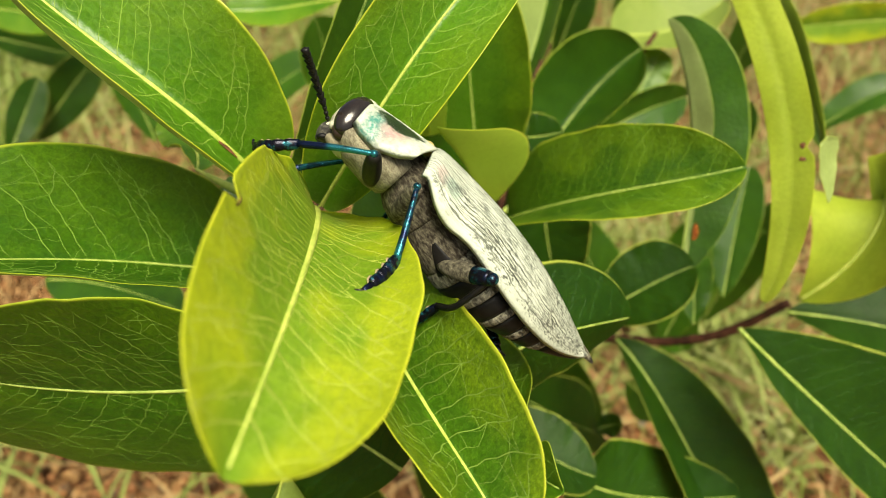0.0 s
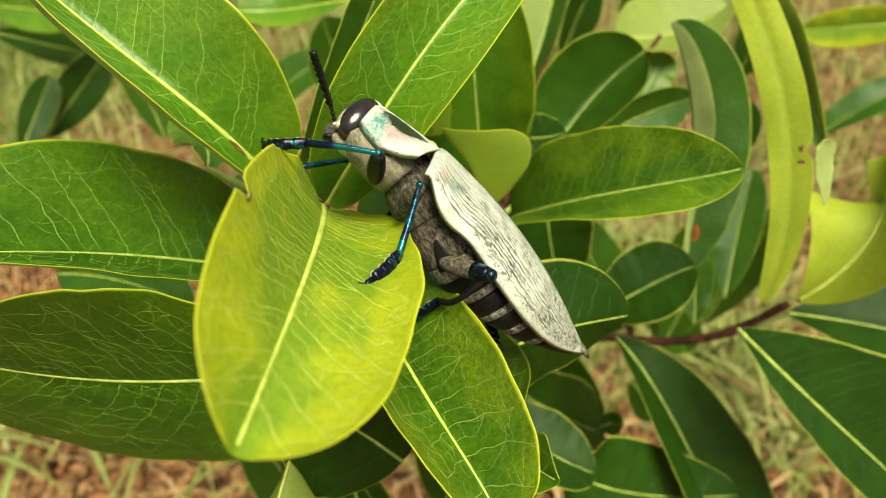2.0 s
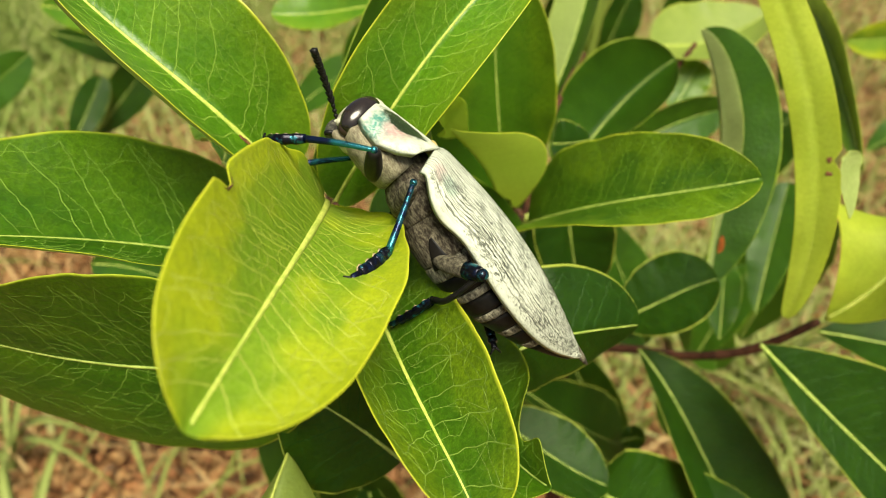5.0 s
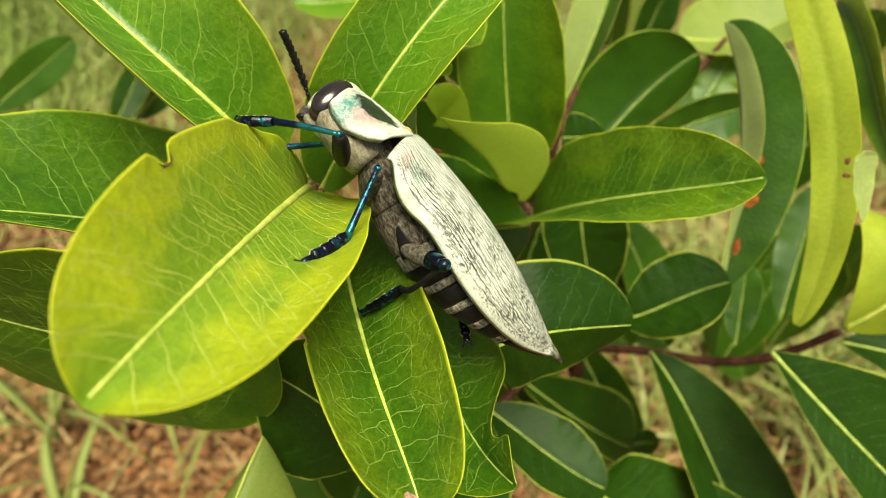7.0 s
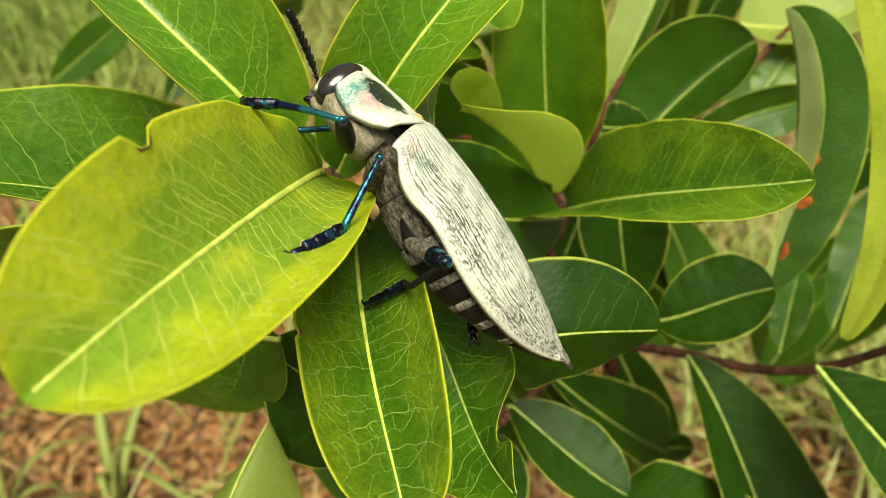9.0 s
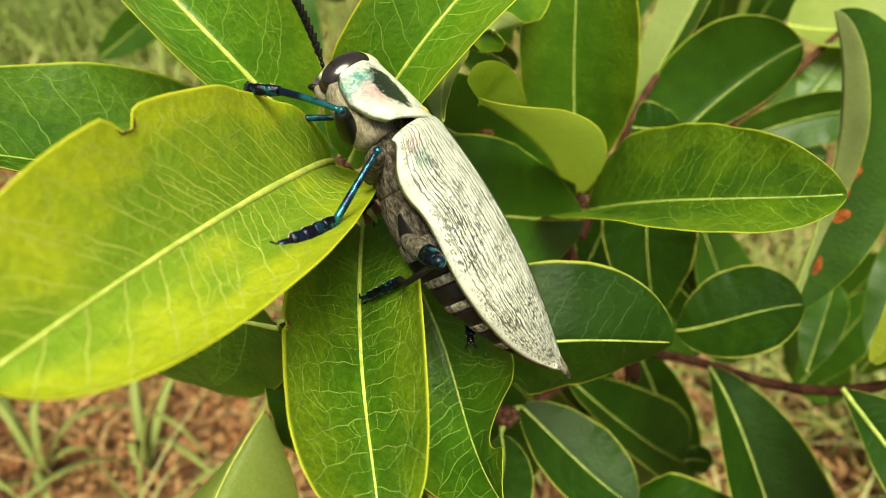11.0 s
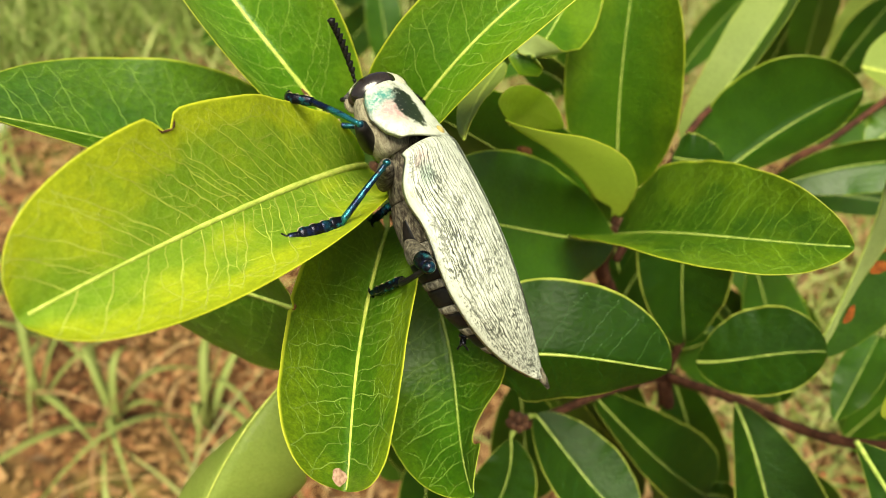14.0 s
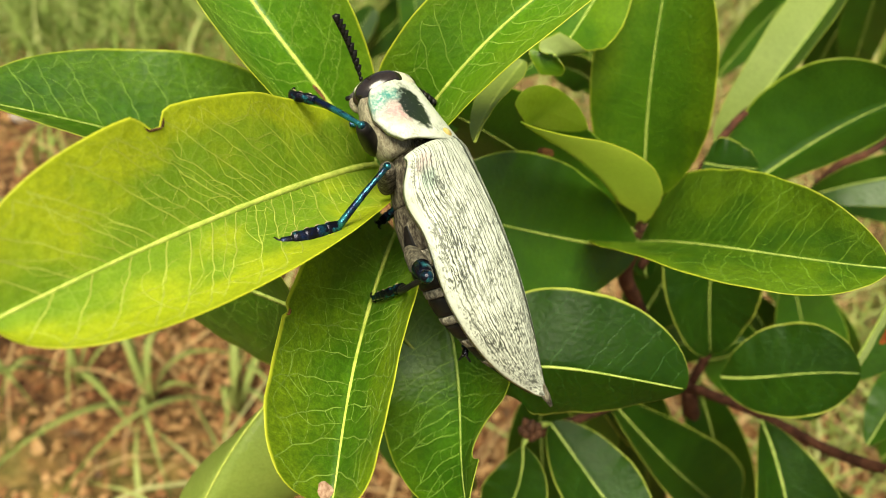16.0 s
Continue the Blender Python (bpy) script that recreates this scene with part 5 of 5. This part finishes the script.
def shield():
    """The pronotum: a broad arched shield with a turned rim, narrower in front."""
    rows, cols = 22, 32
    bm = bmesh.new()
    uv = bm.loops.layers.uv.new("rel")
    data, grid = {}, []
    for off in (0.0, 0.7):
        sheet = []
        for i in range(rows + 1):
            s = i / rows
            wide = np.interp(s, [0, 0.15, 0.45, 0.8, 1], [11.8, 12.2, 11.4, 10.3, 9.3])
            drop = np.interp(s, [0, 0.15, 0.45, 0.8, 1], [4.6, 6.0, 6.95, 5.8, 4.5])
            line = []
            for j in range(cols + 1):
                th = math.pi / 2 * (2 * j / cols - 1)
                x = (wide - 1.7 - off) * math.copysign(abs(math.sin(th)) ** 1.15, math.sin(th)) - 1.7
                y = -0.1 + 12.2 * s - 0.7 * math.cos(2 * th) * (1 - s) - 1.3 * (1 - math.cos(th)) * s ** 2
                z = -0.6 - 4.2 * s ** 1.12 - drop * (1 - math.cos(th)) - off
                rim = (0.35 - off) * math.exp(-((abs(th) - 1.48) / 0.07) ** 2)
                x += math.copysign(rim, th) if off == 0 else 0.0
                dent = -0.35 * math.exp(-((abs(x + 1.7) - 6.0) / 2.2) ** 2 - ((s - 0.5) / 0.25) ** 2)
                vert = bm.verts.new(mm(x, y, z + dent))
                data[vert] = (s, 2 * j / cols - 1)
                line.append(vert)
            sheet.append(line)
        grid.append(sheet)

    def face(vs):
        f = bm.faces.new(vs)
        for loop in f.loops:
            loop[uv].uv = data[loop.vert]
    A, B = grid
    for i in range(rows):
        for j in range(cols):
            face((A[i][j], A[i][j + 1], A[i + 1][j + 1], A[i + 1][j])), face((B[i][j], B[i + 1][j], B[i + 1][j + 1], B[i][j + 1]))
        for j in (0, cols):
            ring = (A[i][j], A[i + 1][j], B[i + 1][j], B[i][j])
            face(ring if j == 0 else ring[::-1])
    for j in range(cols):
        face((A[0][j + 1], A[0][j], B[0][j], B[0][j + 1])), face((A[rows][j], A[rows][j + 1], B[rows][j + 1], B[rows][j]))
    return part("pronotum", bm, SHIELD, beetle, "cream neck shield with teal, coppery and black spots")


shield()
bm = bmesh.new()
ball(bm, mm(-2.2, 0.5, -2.0), mm(2.2, 1.4, 1.3))
part("scutellum", bm, plain("scutellum_yellow", (0.30, 0.22, 0.05), (0.55, 0.45, 0.15), 900.0, 0.6), beetle, "small yellowish plate between shield and wing cases")

def body(bm, y0, y1, shape, rows=14, cols=36):
    """A stretch of the trunk between two places along it; shape(y) gives half-width, top and bottom."""
    rings = []
    for i in range(rows + 1):
        y = y0 + (y1 - y0) * i / rows
        w, t, b = shape(y)
        edge = 1 - 0.03 * (2 * i / rows - 1) ** 6
        c, hh = (t + b) / 2, (t - b) / 2
        bend = -2.3 * math.sin(math.pi * 0.86 * max(0, -y / 47.35))
        rings.append([bm.verts.new(mm(bend + edge * w * math.copysign(abs(math.cos(a)) ** 0.85, math.cos(a)), y, c + edge * hh * math.sin(a))) for a in [2 * math.pi * k / cols for k in range(cols)]])
    for p, q in zip(rings, rings[1:]):
        for k in range(cols):
            bm.faces.new((p[k], q[k], q[(k + 1) % cols], p[(k + 1) % cols]))
    bm.faces.new(rings[0]), bm.faces.new(rings[-1][::-1])


bm = bmesh.new()
rings = []
for i in range(17):
    y = -0.6 + 11.9 * i / 16
    w = float(np.interp(y, [-0.6, 0.6, 3, 6, 9, 10.6, 11.3], [7.6, 8.4, 8.9, 8.7, 8.0, 7.0, 5.6]))
    low = float(np.interp(y, [-0.6, 0, 3, 7, 10, 11.3], [-12.9, -13.8, -14.7, -15.0, -14.3, -12.6]))
    mid = -9.3 - 0.22 * y
    ring = []
    for k in range(40):
        a = 2 * math.pi * k / 40
        c, sn = math.cos(a), math.sin(a)
        reach = (mid - low) if sn < 0 else 4.2
        x = -1.6 + w * math.copysign(abs(c) ** (0.72 if sn < 0 else 1.0), c) * (1 - 0.10 * max(0, -sn))
        ring.append(bm.verts.new(mm(x, y + 0.5 * sn * (y < 3), mid + reach * sn + 0.18 * noise.noise((x * 0.5, y * 0.5, sn)))))
    rings.append(ring)
for p, q in zip(rings, rings[1:]):
    for k in range(40):
        bm.faces.new((p[k], p[(k + 1) % 40], q[(k + 1) % 40], q[k]))
bm.faces.new(rings[0][::-1]), bm.faces.new(rings[-1])
part("prothorax", bm, FLANK, beetle, "tan downy flank below the neck shield")


def trunk(y):
    return (np.interp(-y, [0, 3, 12, 20, 30, 38, 44, 48], [7.2, 7.8, 8.3, 8.1, 6.9, 4.0, 1.6, 0.4]),
            np.interp(-y, [0, 10, 30, 44, 48], [-3.2, -2.4, -3.0, -2.4, -1.0]),
            np.interp(-y, [0, 3, 12, 20, 30, 38, 44, 48], [-12.6, -14.2, -15.6, -15.4, -12.9, -9.2, -5.0, -1.6]))


bm = bmesh.new()
body(bm, 1.0, -9.0, trunk)
part("mesothorax", bm, FUZZ, beetle, "dark grey downy chest plate")
bm = bmesh.new()
body(bm, -9.1, -17.0, trunk)
part("metathorax", bm, FUZZ, beetle, "dark grey downy hind chest plate")
CUTS = [-17.1, -20.2, -24.0, -25.6, -29.0, -30.6, -33.8, -35.4, -38.4, -40.0, -46.6]
for i, (a, b) in enumerate(zip(CUTS, CUTS[1:])):
    bm = bmesh.new()
    body(bm, a, b + 0.08, trunk, 6)
    part("abdomen_ring", bm, BLACK if i % 2 else BANDGREY, beetle, "black abdomen band" if i % 2 else "grey downy abdomen band")

def trunk_point(y, deg, lift=0.0):
    """A place on the trunk: along it, and degrees round from its right side."""
    w, t, b = trunk(y)
    a = radians(deg)
    bend = -2.3 * math.sin(math.pi * 0.86 * max(0, -y / 47.35))
    return mm(bend + (w + lift) * math.copysign(abs(math.cos(a)) ** 0.85, math.cos(a)), y, (t + b) / 2 + ((t - b) / 2 + lift) * math.sin(a))


# a black patch laid over the trunk in front of each hind hip
for side in (-1, 1):
    bm = bmesh.new()
    grid = []
    for i in range(11):
        k = i / 10
        top, low = 188 + 6 * (1 - k), 200 + 28 * k ** 0.8
        ring = [bm.verts.new(trunk_point(-12.4 - 5.4 * k, d if side < 0 else 180 - d, 0.12 - 0.2 * (e in (0, 8)))) for e, d in enumerate(np.linspace(top, low, 9))]
        grid.append(ring)
    for p, q in zip(grid, grid[1:]):
        for e in range(8):
            bm.faces.new((p[e], p[e + 1], q[e + 1], q[e]))
    part("hip_plate", bm, BLACK, beetle, "black patch in front of the hind hip")

# head, bent down below the shield
bm = bmesh.new()
ball(bm, mm(-1.6, 10.3, -10.0), mm(6.3, 4.1, 5.7), Matrix.Rotation(radians(-22), 3, 'X'), 32, 20)
part("head", bm, HEADWAX, beetle, "head with a pale wax bloom")
bm = bmesh.new()
ball(bm, mm(-1.9, 12.3, -14.2), mm(3.4, 2.0, 2.3), Matrix.Rotation(radians(-20), 3, 'X'))
part("mouth", bm, MOUTH, beetle, "dark grey mouth plate")
for side in (-1, 1):
    tilt = Matrix.Rotation(radians(-10), 3, 'X') @ Matrix.Rotation(radians(-side * 29), 3, 'Y')
    bm = bmesh.new()
    ball(bm, mm(-1.6 + side * 4.4, 11.7, -9.0), mm(2.05, 2.6, 4.4), tilt, 32, 24)
    eye = part("eye", bm, EYE, beetle, "large glossy black eye")
    bm = bmesh.new()
    ball(bm, mm(-1.6 + side * 5.0, 11.2, -11.5), mm(1.35, 1.7, 2.4), tilt, 24, 16)
    part("eye_rim", bm, EYETAN, eye, "brown lower rim of the eye")
    bm = bmesh.new()
    tube(bm, smooth_path([mm(-1.6 + side * 5.2, 12.3, -13.2), mm(-1.6 + side * 4.7, 13.3, -11.6), mm(-1.6 + side * 3.9, 13.7, -9.4), mm(-1.6 + side * 2.9, 13.6, -7.2), mm(-1.6 + side * 1.6, 12.9, -5.4)], 5), [0.35 * MM] + [0.60 * MM] * 18 + [0.45 * MM, 0.25 * MM], 12)
    part("brow", bm, BROW, beetle, "cream ridge in front of the eye")
    bm = bmesh.new()
    tube(bm, smooth_path([mm(-1.4 + side * 3.4, 11.9, -14.0), mm(-1.4 + side * 3.0, 12.6, -15.0), mm(-1.4 + side * 1.4, 12.6, -15.8)]), [0.9 * MM] * 6 + [0.8 * MM] * 6 + [0.4 * MM], 10)
    part("mandible", bm, MOUTH, beetle, "short dark jaw with grey bloom")
    bm = bmesh.new()
    tube(bm, smooth_path([mm(-1.2 + side * 4.0, 11.6, -14.4), mm(-1.2 + side * 4.3, 12.4, -15.2), mm(-1.2 + side * 3.9, 12.7, -15.9)]), [0.45 * MM] * 12 + [0.3 * MM], 8)
    part("palp", bm, BLACK, beetle, "small dark mouth feeler")
    bm = bmesh.new()
    ball(bm, mm(-1.6 + side * 4.6, 10.6, -14.2), mm(1.1, 1.5, 1.0), tilt, 18, 12)
    part("cheek", bm, SEAM, beetle, "pale hairy cheek below the eye")
    bm = bmesh.new()
    ball(bm, mm(-1.6 + side * 2.2, 13.2, -13.3), mm(0.7, 0.6, 0.8), tilt, 16, 12)
    part("antenna_socket", bm, HEADWAX, beetle, "cream ridge round the root of the feeler")
bm = bmesh.new()
ball(bm, mm(-1.6, 12.7, -10.6), mm(2.6, 1.0, 3.9), Matrix.Rotation(radians(-14), 3, 'X'), 24, 16)
part("forehead", bm, HEADWAX, beetle, "cream mottled forehead between the eyes")


def antenna(points):
    """A saw-toothed feeler: eleven joints, each with a tooth on its inner side."""
    holder = new("antenna")
    holder.parent = beetle
    holder.empty_display_size = 0.003
    tagged(holder, "black saw-toothed feeler")
    path = smooth_path(points, 12)
    d = [(path[min(i + 1, len(path) - 1)] - path[max(0, i - 1)]).normalized() for i in range(len(path))]
    side = d[0].cross(Vector((0, 0, 1))).normalized()
    count = 12
    for k in range(count):
        a, b = path[int(k * (len(path) - 1) / count)], path[int((k + 1) * (len(path) - 1) / count)]
        ax = (b - a).normalized()
        sd = (side - ax * side.dot(ax)).normalized()
        thick = (0.36 if k < 3 else 0.56) * MM
        bm = bmesh.new()
        tooth = (0.12 if k < 3 else 1.25 if k > 4 else 0.7) * MM * (0.8 if k == count - 1 else 1.0)
        tube(bm, [a, a.lerp(b, 0.25), a.lerp(b, 0.6) + sd * tooth * 0.3, a.lerp(b, 0.92) + sd * tooth * 0.7, b + sd * tooth * 0.6], [thick * 0.5, thick * 0.75, thick * 1.1, thick * (1 + 0.3 * tooth / MM), thick * 0.4], 8)
        part("antenna_joint", bm, BLACK, holder)
    return holder


antenna([mm(-3.6, 13.8, -12.9), mm(-5.9, 16.8, -11.6), mm(-9.6, 20.4, -10.2), mm(-13.0, 23.1, -9.2)])
antenna([mm(2.4, 14.0, -11.6), mm(6.0, 14.4, -9.4), mm(10.0, 12.4, -7.6), mm(14.0, 9.8, -6.6)])


OPEN = (beetle.matrix_basis.to_3x3().inverted() @ (Vector((0.025, 0.0, 0.75)) - beetle.matrix_basis.translation)).normalized()     # towards the open side


def leg(name, coxa, knee, joint, claw, thigh, thigh_material, arch=1.2, bow=None, shin=LEG, pad=1.0, knob=0.66):
    """coxa > femur > knee, a slim tibia, five flattened tarsal joints and a pair of claws."""
    coxa, knee, joint, claw = (Vector(p) * MM for p in (coxa, knee, joint, claw))
    holder = new(name)
    holder.parent = beetle
    holder.empty_display_size = 0.003
    bm = bmesh.new()
    path = [coxa.lerp(knee, t) for t in (0, 0.1, 0.25, 0.45, 0.65, 0.82, 0.94, 1.0)]
    tube(bm, path, [thigh * MM * r for r in (0.55, 0.8, 1.0, 1.05, 1.0, 0.88, 0.76, 0.5)], 16)
    part("femur", bm, thigh_material, holder)
    bm = bmesh.new()
    ball(bm, knee, mm(knob, knob, knob), None, 16, 12)
    part("knee", bm, FOOT if knob > 1 else LEG, holder)
    if knob > 1:
        bm = bmesh.new()
        tube(bm, [coxa.lerp(knee, t) for t in (0.66, 0.70, 0.82, 0.94, 1.0)], [thigh * MM * r for r in (0.9, 1.04, 0.97, 0.85, 0.6)], 16)
        part("knee_cap", bm, FOOT, holder, "bare blue-black end of the thigh")
    bm = bmesh.new()
    mid = knee.lerp(joint, 0.5) + (knee - coxa).normalized() * 0.4 * MM
    if bow:
        mid = Vector(bow) * MM
    path = smooth_path([knee, mid, joint], 6)
    tube(bm, path, [0.001 * (0.44 + 0.20 * i / (len(path) - 1)) for i in range(len(path))], 12)
    inner = (coxa - knee).cross(joint - knee).cross(joint - knee).normalized()
    for k in range(2, len(path) - 1):       # a row of short spines along the inner edge
        for f in (0.0, 0.5):
            root = path[k].lerp(path[k + 1], f) + inner * -0.40 * MM
            tube(bm, [root, root + inner * -0.34 * MM + (joint - knee).normalized() * 0.25 * MM], [0.09 * MM, 0.02 * MM], 5)
    part("tibia", bm, shin, holder, "metallic blue shin" if shin is LEG else "black shin")
    up = OPEN - (claw - joint).normalized() * OPEN.dot((claw - joint).normalized())
    up.normalize()
    side = (claw - joint).cross(up).normalized()
    path = smooth_path([joint, joint.lerp(claw, 0.5) + up * arch * 0.5 * MM, claw], 10)
    for k in range(5):
        bm = bmesh.new()
        a, b = path[k * 4], path[min(k * 4 + 4, len(path) - 1)]
        lobe = (0.72, 0.78, 0.86, 0.94, 0.90, 0.60) if k < 4 else (0.45, 0.52, 0.58, 0.64, 0.66, 0.40)
        tube(bm, [a - (b - a) * 0.15, a, a.lerp(b, 0.40), a.lerp(b, 0.80), b.lerp(a, -0.08), b.lerp(a, -0.20)], [r * pad * MM for r in lobe], 12, 0.55, side)
        part("tarsal_joint", bm, FOOT, holder, "flattened metallic blue foot joint")
        if k < 4:
            bm = bmesh.new()
            run = (b - a).normalized()
            turn = Matrix((side, run, up)).transposed()
            ball(bm, a.lerp(b, 0.78) - up * 0.34 * pad * MM, mm(1.05 * pad, 0.8 * pad, 0.2 * pad), turn, 14, 8)
            part("foot_pad", bm, PAD, holder, "pale tan pad below a foot joint")
    ahead = (path[-1] - path[-5]).normalized()
    side = ahead.cross(up).normalized()
    for sg in (-1, 1):
        bm = bmesh.new()
        tube(bm, smooth_path([path[-1], path[-1] + (ahead * 0.6 + side * sg * 0.6 - up * 0.05) * MM, path[-1] + (ahead * 1.0 + side * sg * 1.1 - up * 0.7) * MM], 5), [0.28 * MM] * 5 + [0.2 * MM] * 5 + [0.05 * MM], 8)
        part("claw", bm, BLACK, holder, "curved black claw")
    return holder


leg("front_leg", (-6.4, 1.6, -13.4), (-14.6, 4.8, -10.2), (-11.0, 13.0, -18.7), (-8.0, 17.0, -24.6), 1.5, BLACK, arch=4.0)
leg("front_leg", (3.2, 3.5, -12.5), (11.0, 7.0, -14.0), (6.2, 11.7, -23.2), (9.0, 16.0, -27.0), 1.4, BLACK)
leg("middle_leg", (-7.2, -5.4, -13.4), (-15.4, -3.0, -7.9), (-20.2, -9.6, -17.0), (-27.4, -9.6, -22.5), 1.55, FUZZ, pad=1.25)
leg("middle_leg", (6.0, -5.4, -13.4), (12.0, -4.5, -11.5), (9.5, -7.0, -20.0), (10.5, -8.5, -26.0), 1.55, FUZZ)
leg("hind_leg", (-8.4, -16.2, -12.3), (-16.5, -21.4, -7.1), (-6.3, -22.0, -16.8), (-1.0, -22.4, -26.2), 1.55, THIGH, bow=(-12.4, -22.4, -14.2), shin=BLACK, knob=1.15)
leg("hind_leg", (5.2, -17.0, -13.0), (13.0, -24.0, -9.0), (5.0, -33.0, -11.5), (1.0, -37.4, -13.0), 1.7, THIGH)
